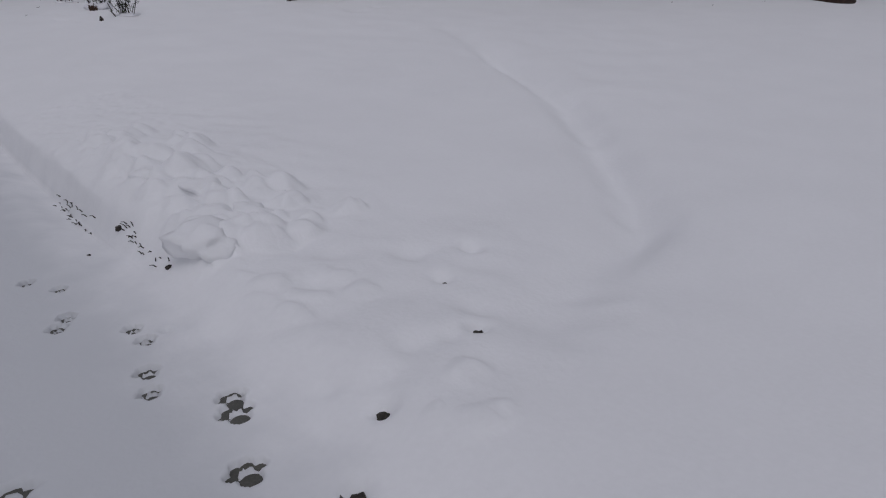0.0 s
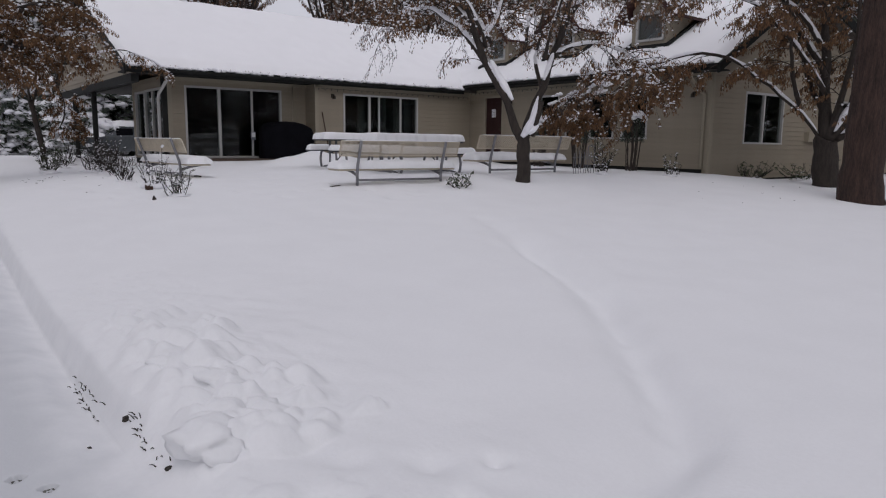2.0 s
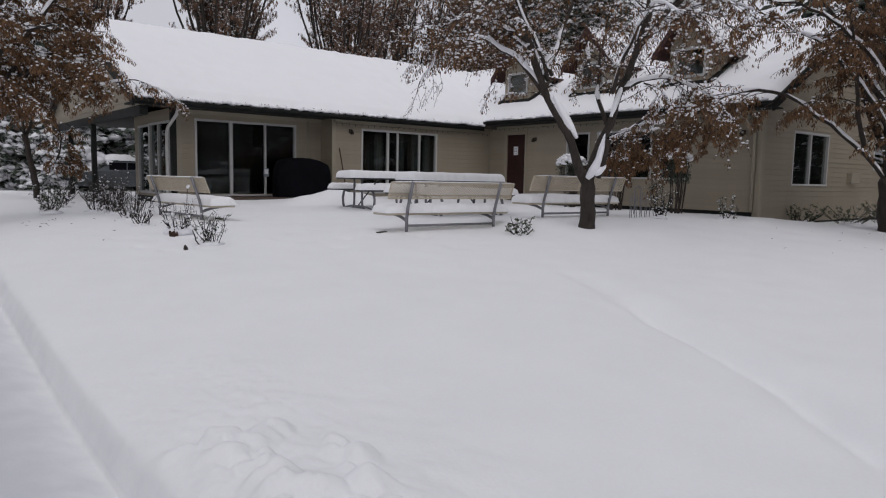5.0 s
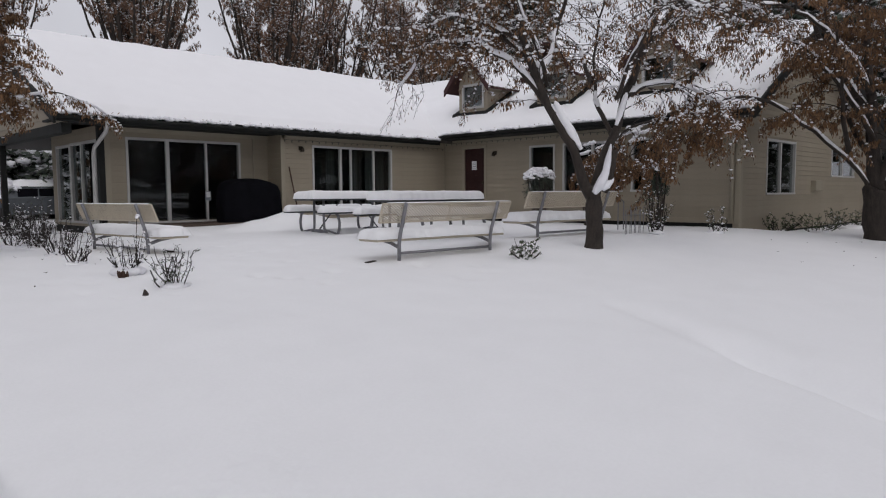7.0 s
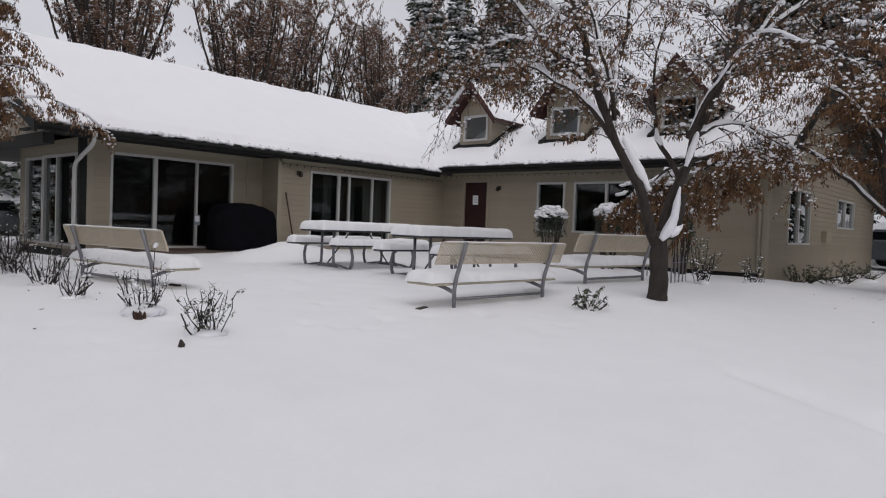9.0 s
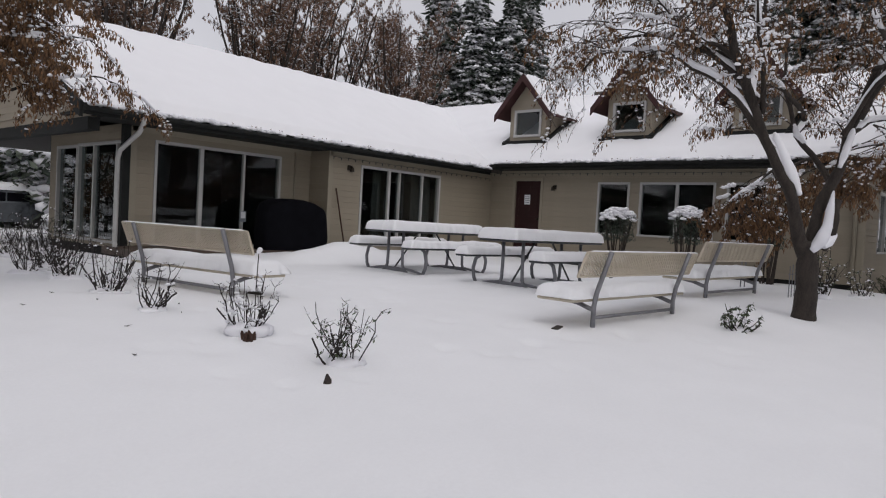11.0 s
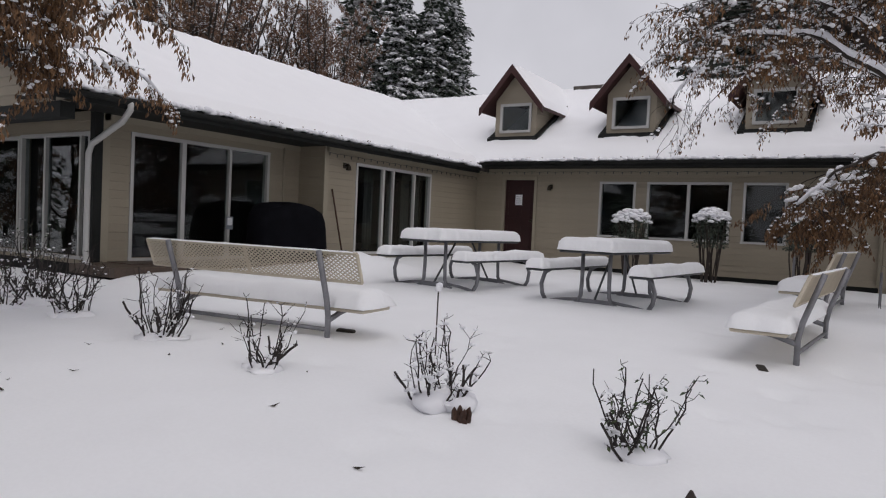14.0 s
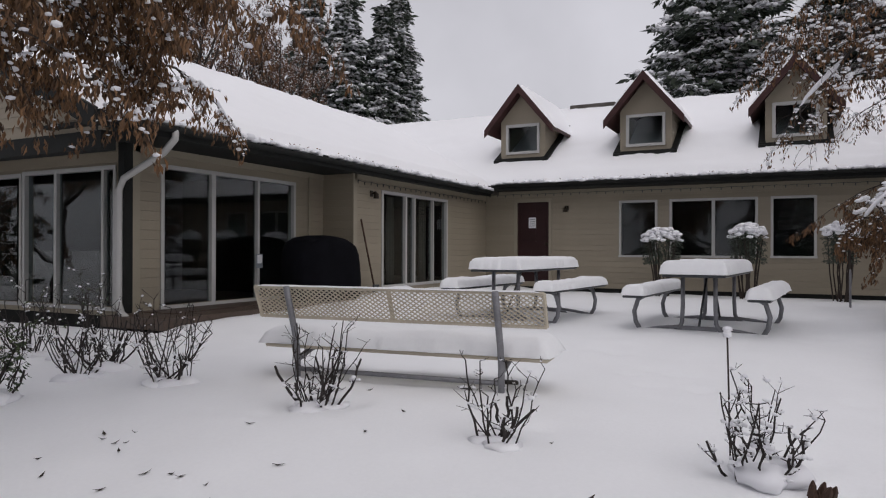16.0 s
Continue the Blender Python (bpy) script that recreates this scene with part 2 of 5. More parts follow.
def lawn_level(x, y):
    z = 0.76 * sm(1.2, 12.0, 0.8 * y + 0.2 * x)
    z += 0.06 * sm(5, 8, x) * sm(8, 10.5, y) + 0.04 * sm(8, 9.2, x) * sm(8, 10.5, y)
    z += 0.08 * sm(8.2, 9.5, x) * (1 - sm(12, 15, x)) * sm(8, 9.6, y) * (1 - sm(11, 12.5, y))
    z -= 0.055 * (1 - sm(3.6, 4.6, x)) * sm(9.0, 10.6, y) * (1 - sm(13.0, 15.2, y))
    z -= 0.24 * sm(16.2, 19.5, x) * sm(7.9, 10.0, y)
    return z + 0.17 * sm(18.0, 20.5, y) * sm(5, 6, x)


def level(x, y):
    """Height of the snow's mean surface."""
    w = walk_level(y)
    if x < 0.9:
        side = 0.08 * sm(-1.1, -1.6, x) if x < -1 else 0.0
        return w + side
    bank, wide = 0.09 + 0.1 * sm(3.6, 4.8, y), 0.4 - 0.28 * sm(3.0, 4.6, y)
    return w + (lawn_level(x, y) + 0.03 - w) * sm(0.86, 3.2, x) + bank * sm(0.86, 0.86 + wide, x) * (1 - sm(1.2, 3.2, x))


# trail of old footsteps that bends over the lawn
TRAIL = [(2.0, 1.68), (2.5, 1.89), (2.94, 1.98), (3.36, 2.13), (3.73, 2.47), (4.17, 3.0), (4.68, 3.6), (5.25, 4.36), (5.68, 5.2), (6.0, 6.0), (6.4, 6.85), (6.75, 7.7)]
PAWS = [(0.77, 2.13, 1.35), (0.74, 2.03, 1.6), (0.63, 1.72, 1.6), (0.66, 2.9, 1.0), (0.67, 2.76, 1.0), (0.59, 2.51, 1.15), (0.55, 2.36, 1.1), (0.41, 3.13, 1.05), (0.47, 3.21, 1.0), (0.41, 3.74, 0.9), (0.52, 3.56, 0.9), (0.04, 2.09, 1.6), (0.2, 4.3, 0.8), (0.33, 4.6, 0.8)]
HOLES = [(1.7, 1.8, 0.05, 0.04), (1.11, 1.65, 0.05, 0.04), (0.84, 1.43, 0.05, 0.04), (1.91, 2.26, 0.05, 0.035), (2.27, 2.45, 0.055, 0.045), (1.56, 1.8, 0.06, 0.05), (2.0, 2.6, 0.1, 0.07), (1.83, 1.92, 0.09, 0.06), (1.65, 2.84, 0.12, 0.08), (1.2, 1.78, 0.1, 0.07), (0.77, 2.8, 0.02, 0.04), (1.56, 3.08, 0.13, 0.09), (1.5, 3.52, 0.12, 0.09), (1.4, 1.86, 0.08, 0.06), (1.42, 2.6, 0.12, 0.06), (1.28, 2.3, 0.12, 0.07), (1.12, 2.05, 0.1, 0.07), (0.98, 2.6, 0.1, 0.05), (1.05, 1.9, 0.07, 0.06), (2.1, 2.25, 0.12, 0.04)]
# crumbled snow thrown up beside the walk: place and radius of each clump
CR = random.Random(313)
CLUMPS = [(1.06 + abs(CR.gauss(0, 0.36)), 3.15 + 2.5 * CR.random() ** 1.5, CR.uniform(0.06, 0.17)) for k in range(150)] + [(1.0 + abs(CR.gauss(0, 0.25)), CR.uniform(1.3, 3.3), CR.uniform(0.05, 0.12)) for k in range(30)]


DENTS = [(random.Random(900 + k).uniform(2.6, 9.0), random.Random(400 + k).uniform(9.5, 17.5), random.Random(k).uniform(0.07, 0.16)) for k in range(46)] + [(4.52, 11.48, 0.09), (4.7, 11.13, 0.09), (3.96, 12.71, 0.1), (3.38, 11.33, 0.12)]


def trail_dist(x, y):
    best = 9.0
    for (ax, ay), (bx, by) in zip(TRAIL, TRAIL[1:]):
        dx, dy = bx - ax, by - ay
        t = min(1, max(0, ((x - ax) * dx + (y - ay) * dy) / (dx * dx + dy * dy)))
        best = min(best, math.hypot(x - ax - t * dx, y - ay - t * dy))
    return best


def snow_level(x, y):
    z = level(x, y)
    far = max(abs(x - 5), abs(y - 8))
    p = Vector((x, y, 0))
    if far < 22:
        z += (0.022 * noise.noise(p * 0.55) + 0.013 * noise.noise(p * 1.9) + 0.004 * noise.noise(p * 5)) * (0.15 + 0.85 * sm(0.8, 1.3, x))
        if x < 3 and y < 6:
            z += (0.009 * noise.noise(p * 6) + 0.014 * noise.noise(p * 2.7)) * (1 - sm(2.2, 3, x)) * (0.35 + 0.65 * sm(0.8, 1.1, x))
        if 0.85 < x < 2.6 and 1 < y < 7.2:
            top = 0.0
            wx, wy = x + 0.05 * noise.noise(p * 8), y + 0.05 * noise.noise(p * 8 + Vector((9, 4, 0)))
            for cx, cy, r in CLUMPS:
                dx, dy = (wx - cx) / r, (wy - cy) / r
                d = dx * dx + dy * dy
                if d < 1:
                    top = max(top, r * (0.62 if cy > 3.1 else 0.22) * (1 - d) ** 1.8)
            d = math.hypot((x - 1.35) / 0.75, (y - 3.9) / (0.9 if y < 3.9 else 1.9))
            heap = 0.09 * (1 - d * d) if d < 1 else 0.0
            z += (top + heap * (0.8 + 0.6 * noise.noise(p * 3.4))) * sm(0.92, 1.25, x) + (0.006 * noise.noise(p * 17) + 0.012 * noise.noise(p * 9)) * sm(0.9, 1.1, x) * (1 - sm(1.7, 2.3, x)) * sm(2.9, 3.6, y)
        if 0 < x < 10 and 0 < y < 10:
            d = trail_dist(x, y)
            if d < 0.5:
                wide = 0.17 + 0.03 * sm(3.0, 3.8, x) + 0.03 * noise.noise(p * 1.7)
                z -= (0.35 + 0.65 * sm(2.4, 3.4, x)) * (1 - 0.6 * sm(5.9, 6.8, y)) * (0.15 + 0.035 * noise.noise(p * 2.6)) * math.exp(-(d / wide) ** 2)
        # groove along the walk's edge
        d = x - 0.9 - 0.05 * noise.noise(p * 1.3) - 0.02 * noise.noise(p * 5)
        z -= 0.075 * math.exp(-(d / (0.17 if d < 0 else 0.07)) ** 2) * (0.05 + 0.95 * sm(3.3, 4.6, y))
        # shovelled heap on the terrace
        d = math.hypot((x - 9.8) / 2.0, (y - 18.8) / 0.85)
        if d < 1:
            z += 0.34 * (1 - d * d) ** 1.5 * (1 + 0.4 * noise.noise(p * 1.5))
        if y > 9 and 2.3 < x < 9.3:
            for hx, hy, q in DENTS:
                d = math.hypot(x - hx, y - hy) / q
                if d < 1.6:
                    z -= 0.03 * math.exp(-d ** 3)
        if y < 4.6 and -0.2 < x < 3:
            for hx, hy, r, dep in HOLES:
                q = math.hypot(x - hx, y - hy) / r
                if q < 2:
                    z -= (dep * 1.3 * math.exp(-(q ** 2)) if r < 0.058 else dep * 0.5 * math.exp(-(q ** 2)))
            for hx, hy, s in PAWS:
                if abs(x - hx) < 0.09 and abs(y - hy) < 0.09:
                    for ox, oy, r in ((0, -0.014, 0.023), (-0.03, 0.012, 0.0135), (-0.011, 0.031, 0.0135), (0.013, 0.03, 0.0135), (0.032, 0.01, 0.0135)):
                        q = math.hypot(x - hx - ox * s, y - hy - oy * s) / (r * s)
                        if q < 1.6:
                            z -= 0.06 * math.exp(-(q ** 6))
    # the snow stops at the house and at the bare decking
    if (x > 6.15 and 20.95 < y < 24.8) or (x > 10.5 and 20.3 < y < 31.2) or (16.8 < x < 30 and 10.45 < y < 31.2):
        z = 0.35
    elif 5.5 < x < 10.42 and y > 19.8:
        z -= 0.35 * sm(19.8, 20.0, y) * sm(5.5, 5.9, x)
    return z


def axis_lines(spans):
    out = []
    for a, b, step in spans:
        k = max(1, round((b - a) / step))
        out += [a + (b - a) * i / k for i in range(k)]
    return out + [spans[-1][1]]


gx = axis_lines([(-600, -40, 80), (-40, -4, 3), (-4, 0, 0.25), (0, 0.35, 0.03), (0.35, 1.0, 0.009), (1.0, 2.6, 0.02), (2.6, 7, 0.06), (7, 9, 0.09), (9, 20, 0.25), (20, 60, 4), (60, 700, 80)])
gy = axis_lines([(-600, -40, 80), (-40, -2, 3), (-2, 1.2, 0.2), (1.2, 3.8, 0.011), (3.8, 7.2, 0.024), (7.2, 17, 0.07), (17, 21, 0.12), (21, 60, 2), (60, 700, 80)])
gv = [(x, y, snow_level(x, y)) for x in gx for y in gy]
w = len(gy)
gf = [(i * w + j, (i + 1) * w + j, (i + 1) * w + j + 1, i * w + j + 1) for i in range(len(gx) - 1) for j in range(w - 1)]
ground = raw("ground", gv, gf, GROUNDSNOW, smooth=True)
tagged(ground, "rolling lawn under fresh white snow with old tracks", "snow ground", kind="structure")

slab = bmesh.new()
for k in range(12):
    box(slab, -1.2, 0.81 if k < 3 else (0.73 if k < 4 else 0.6), k * 1.2 - 1.0, k * 1.2 + 0.19, -0.3, 0, f=lambda a, b, c: (a, b, walk_level(b) - 0.024 if c == 0 else walk_level(b) - 0.2))
pavement = part("pavement", slab, CONCRETE)
tagged(pavement, "wet concrete walk buried under thin trodden snow", "pavement", kind="structure")


# ---- the house ----
BASE, EAVE = 0.97, 3.42


def wall_map(ox, oy, ux, uy, nx, ny):
    return lambda u, d, z: (ox + ux * u + nx * d, oy + uy * u + ny * d, z)


def free_spans(a, b, cuts):
    out, at = [], a
    for c0, c1 in sorted(cuts):
        if c0 > at:
            out.append((at, min(c0, b)))
        at = max(at, c1)
    if at < b:
        out.append((at, b))
    return [(p, q) for p, q in out if q - p > 0.02]


def siding_wall(name, f, u0, u1, z0, z1, openings, label, limit=None, row=0.135, top=None, lip=0.015):
    """A wall core with openings, clad in lapped boards. limit(z): the span of u inside a gable; top: the gable's (u, z)."""
    bm = bmesh.new()
    zs = sorted({z0, z1, *[o[2] for o in openings], *[o[3] for o in openings]})
    zs = [z for z in zs if z0 <= z <= z1]
    for a, b in zip(zs, zs[1:]):
        mid = (a + b) / 2
        for p, q in free_spans(u0, u1, [(o[0], o[1]) for o in openings if o[2] < mid < o[3]]):
            box(bm, p, q, -0.15, 0, a, b, f)
    if top:
        lo = [bm.verts.new(f(u, d, z)) for d in (-0.15, 0) for u, z in ((u0, z1), (u1, z1), top)]
        bm.faces.new(lo[:3])
        bm.faces.new(lo[3:])
    core = part(name, bm, SIDING)
    tagged(core, label, "wall", kind="structure")
    z, k, shared = z0, 0, {}
    zmax = top[1] if top else z1
    while z < zmax - 0.03:
        a, b = (u0, u1) if z < z1 or not limit else limit(z + row)
        cuts = [(o[0] - 0.005, o[1] + 0.005) for o in openings if o[2] < z + row * 0.6 and o[3] > z + row * 0.4]
        for p, q in free_spans(a, b, cuts):
            key = round(q - p, 3)
            if key not in shared:
                m = bmesh.new()
                v = [m.verts.new(c) for s in (0, q - p) for c in ((s, 0.004, row), (s, lip, 0.002), (s, 0.004, 0))]
                for t in ((0, 1, 4, 3), (1, 2, 5, 4), (0, 2, 1), (3, 4, 5)):
                    m.faces.new([v[i] for i in t])
                bmesh.ops.recalc_face_normals(m, faces=m.faces)
                shared[key] = mesh_of("siding_board", m, SIDING)
            board = new("siding_board", shared[key])
            o = Vector(f(p, 0, z))
            ux = (Vector(f(1, 0, 0)) - Vector(f(0, 0, 0)))
            nx = (Vector(f(0, 1, 0)) - Vector(f(0, 0, 0)))
            board.matrix_world = Matrix(((ux.x, nx.x, 0, o.x), (ux.y, nx.y, 0, o.y), (0, 0, 1, o.z), (0, 0, 0, 1)))
            board.parent = core
        z += row
        k += 1
    return core


COUNT = {"window": 0}


def window(f, u0, u1, z0, z1, splits, label, rail=0.035, sill=True, deep=0.03):
    """A white vinyl window or sliding door in the opening; splits: where the stiles stand."""
    COUNT["window"] += 1
    r = root("window_%d" % COUNT["window"], Matrix(), label, "window", kind="structure")
    part("window_frame", boxes((u0 - 0.02, u0 + rail, -0.1, deep, z0, z1), (u1 - rail, u1 + 0.02, -0.1, deep, z0, z1), (u0 - 0.02, u1 + 0.02, -0.1, deep + 0.003, z1 - rail, z1 + 0.02), f=f), WHITE, r, "white vinyl frame")
    if sill:
        part("window_sill", boxes((u0 - 0.03, u1 + 0.03, -0.1, deep + 0.012, z0 - 0.025, z0 + rail * 0.7), f=f), WHITE, r, "white sill")
    for s, wide in splits:
        part("stile", boxes((s - wide / 2, s + wide / 2, -0.07, deep - 0.012, z0, z1 - rail), f=f), WHITE, r)
    edges = [u0 + rail] + [s for s, _ in splits] + [u1 - rail]
    for a, b in zip(edges, edges[1:]):
        pane = part("pane", boxes((a, b, -0.045, -0.037, z0 + 0.02, z1 - rail), f=f), GLASS, r, "clear dark window glass")
        pane.visible_shadow = False
    return r


WALL_A = wall_map(0, 20.95, 1, 0, 0, -1)
WALL_B = wall_map(0, 20.24, 1, 0, 0, -1)
WALL_R = wall_map(16.75, 0, 0, 1, -1, 0)
WALL_END = wall_map(6.1, 0, 0, 1, -1, 0)
WALL_G = wall_map(0, 10.4, 1, 0, 0, -1)
STEP = wall_map(10.42, 0, 0, 1, -1, 0)

siding_wall("wall_terrace", WALL_A, 6.1, 10.42, BASE, EAVE, [(6.58, 9.55, 1.07, 3.12)], "beige lapped siding wall with a sliding door")
siding_wall("wall_terrace_step", STEP, 20.24, 20.95, BASE, EAVE, [], "short beige siding return of the wall")
siding_wall("wall_terrace_far", WALL_B, 10.42, 16.75, BASE, EAVE, [(11.42, 14.35, 1.17, 3.1)], "beige lapped siding wall with a sliding door")
siding_wall("wall_rear_wing", WALL_R, 10.4, 20.24, BASE, 3.5, [(18.42, 19.37, 1.1, 3.22), (15.75, 16.63, 1.78, 3.13), (13.54, 15.43, 1.78, 3.13), (12.36, 13.24, 1.78, 3.13)], "beige lapped siding wall with windows and a door")
siding_wall("wall_house_end", WALL_END, 20.95, 24.8, BASE, EAVE, [(21.28, 23.35, 1.07, 3.07), (23.42, 24.5, 1.07, 3.05)], "beige siding end wall with tall glazing")
siding_wall("wall_gable", WALL_G, 16.75, 30.0, 0.7, EAVE, [(18.4, 20.5, 1.68, 3.06), (23.8, 26.3, 2.2, 3.06)], "beige lapped siding gable wall with two windows", limit=lambda z: (16.3 + (z - 3.42) / 0.63, 20.6 + (6.12 - z) / 0.305), top=(20.6, 6.12), lip=0.024)
foundation = part("foundation", boxes((6.12, 10.44, 20.97, 21.1, 0.5, 0.97), (10.44, 16.77, 20.26, 20.4, 0.5, 0.97), (16.77, 16.9, 10.42, 20.24, 0.5, 0.97), (16.77, 30, 10.42, 10.55, 0.3, 0.7), (6.12, 6.25, 20.97, 24.9, 0.5, 0.97)), FASCIA)
tagged(foundation, "dark painted foundation below the siding", "foundation", kind="structure")
# walls that close the house out of view
part("wall_back", boxes((10.0, 29.9, 31.2, 31.35, BASE, EAVE), (29.85, 30.0, 10.55, 31.2, BASE, EAVE), (10.0, 10.15, 24.95, 31.2, BASE, EAVE), (6.1, 10.15, 24.8, 24.95, BASE, EAVE)), SIDING)["kind"] = "structure"
part("floor", boxes((6.2, 16.9, 20.3, 24.8, 0.98, 1.05), (10.0, 16.9, 24.8, 31.2, 0.98, 1.05), (16.9, 29.9, 10.55, 31.2, 0.98, 1.05)), DECK)["kind"] = "structure"
# ceiling and inner walls, coloured near black so the rooms look unlit
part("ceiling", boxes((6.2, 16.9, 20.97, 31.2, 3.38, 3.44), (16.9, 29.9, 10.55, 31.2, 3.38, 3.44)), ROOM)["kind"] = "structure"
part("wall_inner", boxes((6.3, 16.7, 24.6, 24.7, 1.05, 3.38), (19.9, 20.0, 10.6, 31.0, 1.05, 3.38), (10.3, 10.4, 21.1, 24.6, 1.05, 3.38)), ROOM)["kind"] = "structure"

window(WALL_A, 6.58, 9.55, 1.07, 3.12, [(7.58, 0.085), (8.6, 0.05)], "white framed three-panel sliding glass door", rail=0.038)
window(WALL_B, 11.42, 14.35, 1.17, 3.1, [(12.4, 0.07), (12.78, 0.045), (13.65, 0.045)], "white framed sliding glass door", rail=0.038)
for a, b, s in ((15.75, 16.63, []), (13.54, 15.43, [(14.47, 0.07)]), (12.36, 13.24, [])):
    window(WALL_R, a, b, 1.78, 3.13, s, "white framed house window with dark glass")
window(WALL_END, 21.28, 23.35, 1.07, 3.07, [(21.55, 0.05), (22.6, 0.06)], "tall white framed glazing of the end wall")
window(WALL_END, 23.42, 24.5, 1.07, 3.05, [], "tall white framed window of the end wall")
window(WALL_G, 18.4, 20.5, 1.68, 3.06, [(19.42, 0.07)], "white framed sliding window in the gable wall")
window(WALL_G, 23.8, 26.3, 2.2, 3.06, [(25.0, 0.08)], "small white framed sliding window in the gable wall")

# curtains behind the sliding doors
for u in (12.1, 12.95, 13.55, 14.0):
    v, fc = [], []
    for k in range(13):
        for z in (1.15, 3.05):
            v.append((u + k * 0.025, 20.55 + 0.03 * math.sin(k * 1.6), z))
    fc = [(2 * k, 2 * k + 2, 2 * k + 3, 2 * k + 1) for k in range(12)]
    c = raw("curtain", v, fc, BLIND, smooth=True)
    c.modifiers.new("thick", "SOLIDIFY").thickness = 0.006
    tagged(c, "pale hanging curtain behind the sliding door", "curtain", group="curtains")

# entry door
door = root("door_1", Matrix(), "dark red entry door with a paper notice", "door", kind="structure")
part("door_leaf", boxes((18.46, 19.33, -0.08, -0.03, 1.1, 3.18), f=WALL_R, bevel=0.004), DOORMAT, door)
part("door_frame", boxes((18.38, 18.46, -0.1, 0.03, 1.1, 3.26), (19.33, 19.41, -0.1, 0.03, 1.1, 3.26), (18.38, 19.41, -0.1, 0.033, 3.18, 3.27), f=WALL_R), TRIMBEIGE, door, "beige door frame")
for z0, z1 in ((1.3, 1.95), (2.15, 3.02)):
    for a, b in ((18.56, 18.84), (18.95, 19.23)):
        part("panel", boxes((a, b, -0.03, -0.02, z0, z1), f=WALL_R, bevel=0.006), DOORMAT, door)
part("notice", boxes((18.82, 19.02, -0.02, -0.015, 2.5, 2.78), f=WALL_R), PAPER, door, "white paper notice")
for k in range(4):
    part("print_line", boxes((18.845, 18.995, -0.015, -0.013, 2.55 + k * 0.055, 2.565 + k * 0.055), f=WALL_R), INK, door)
part("door_knob", boxes((18.5, 18.56, -0.03, 0.05, 2.05, 2.12), f=WALL_R, bevel=0.01), BRASS, door, "dark bronze knob")

# corner boards
for f, a, b in ((WALL_A, 6.06, 6.2), (WALL_B, 10.38, 10.5), (WALL_R, 10.36, 10.5), (WALL_G, 16.70, 16.85)):
    t = part("trim", boxes((a, b, 0, 0.03, 0.8 if f is WALL_G else BASE, EAVE), f=f), TRIMBEIGE)
    tagged(t, "beige corner board", "trim", kind="structure")
# friezes under the eaves
for f, a, b in ((WALL_A, 6.1, 10.42), (WALL_B, 10.42, 16.7), (WALL_R, 10.4, 20.2)):
    t = part("trim", boxes((a, b, 0.0, 0.03, 3.32 if f is WALL_R else 3.26, 3.475 if f is WALL_R else 3.36), f=f), TRIMBEIGE)
    tagged(t, "beige frieze board under the eave", "trim", kind="structure")


# roofs: the wing along x with its ridge at y 25.65, the rear wing along y with its ridge at x 20.6
def roof_slab(name, at, lu, lv, thick, label):
    bm = bmesh.new()
    lo = [bm.verts.new(at(u, v, h)) for h in (-thick, 0) for u, v in ((0, 0), (lu, 0), (lu, lv), (0, lv))]
    for q in ((0, 1, 2, 3), (4, 5, 6, 7), (0, 1, 5, 4), (1, 2, 6, 5), (2, 3, 7, 6), (3, 0, 4, 7)):
        bm.faces.new([lo[i] for i in q])
    bmesh.ops.recalc_face_normals(bm, faces=bm.faces)
    return tagged(part(name, bm, SHINGLE), label, "roof", kind="structure")


def slope(p, u, v):
    """at(a, b, h) on a plane through p with unit directions u, v."""
    p, u, v = Vector(p), Vector(u).normalized(), Vector(v).normalized()
    n = u.cross(v)
    if n.z < 0:
        n = -n
    return lambda a, b, h: tuple(p + u * a + v * b + Vector((0, 0, h)) * 1.0)


RISE_L, RISE_R = 2.7, 2.62
RUN_L = math.hypot(5.8, RISE_L)
RUN_R = math.hypot(4.5, RISE_R)
FRONT = slope((4.75, 19.85, 3.5), (1, 0, 0), (0, 5.8, RISE_L))
BACK = slope((4.75, 31.45, 3.5), (1, 0, 0), (0, -5.8, RISE_L))
EAST = slope((16.1, 9.9, 3.6), (0, 1, 0), (4.5, 0, RISE_R))
WEST = slope((30.2, 9.9, 3.3), (0, 1, 0), (-9.6, 0, 2.92))
roof_slab("roof_wing_front", FRONT, 15.85, RUN_L, 0.12, "shingled roof slope of the long wing")
roof_slab("roof_wing_back", BACK, 15.85, RUN_L, 0.12, "hidden shingled slope of the long wing")
roof_slab("roof_rear_front", EAST, 21.6, RUN_R, 0.12, "shingled roof slope of the rear wing")
roof_slab("roof_rear_back", WEST, 21.6, math.hypot(9.6, 2.92), 0.12, "hidden shingled slope of the rear wing")
for nm, at, lu, lv, nu, nv, lab in (("roof_snow", FRONT, 15.85, RUN_L + 0.2, 130, 40, "thick smooth snow on the long wing's roof"), ("roof_snow", EAST, 21.6, RUN_R + 0.15, 150, 34, "thick snow on the rear wing's roof between dormers")):
    s = snow_cap(nm, at, nu, nv, lu, lv, 0.17, 0.12, ROOFSNOW, rough=0.05, seed=lu)
    tagged(s, lab, "snow", kind="stuff")
for at, lu, lv in ((BACK, 15.85, RUN_L), (WEST, 21.6, math.hypot(9.6, 2.92))):
    s = snow_cap("roof_snow", at, 20, 8, lu, lv, 0.16, 0.3, ROOFSNOW)
    tagged(s, "snow on the far roof slope", "snow", kind="stuff")

# fascia, gutter, soffit
def eave_trim(name, spans, label):
    return tagged(part(name, boxes(*spans), FASCIA), label, "trim", kind="structure")


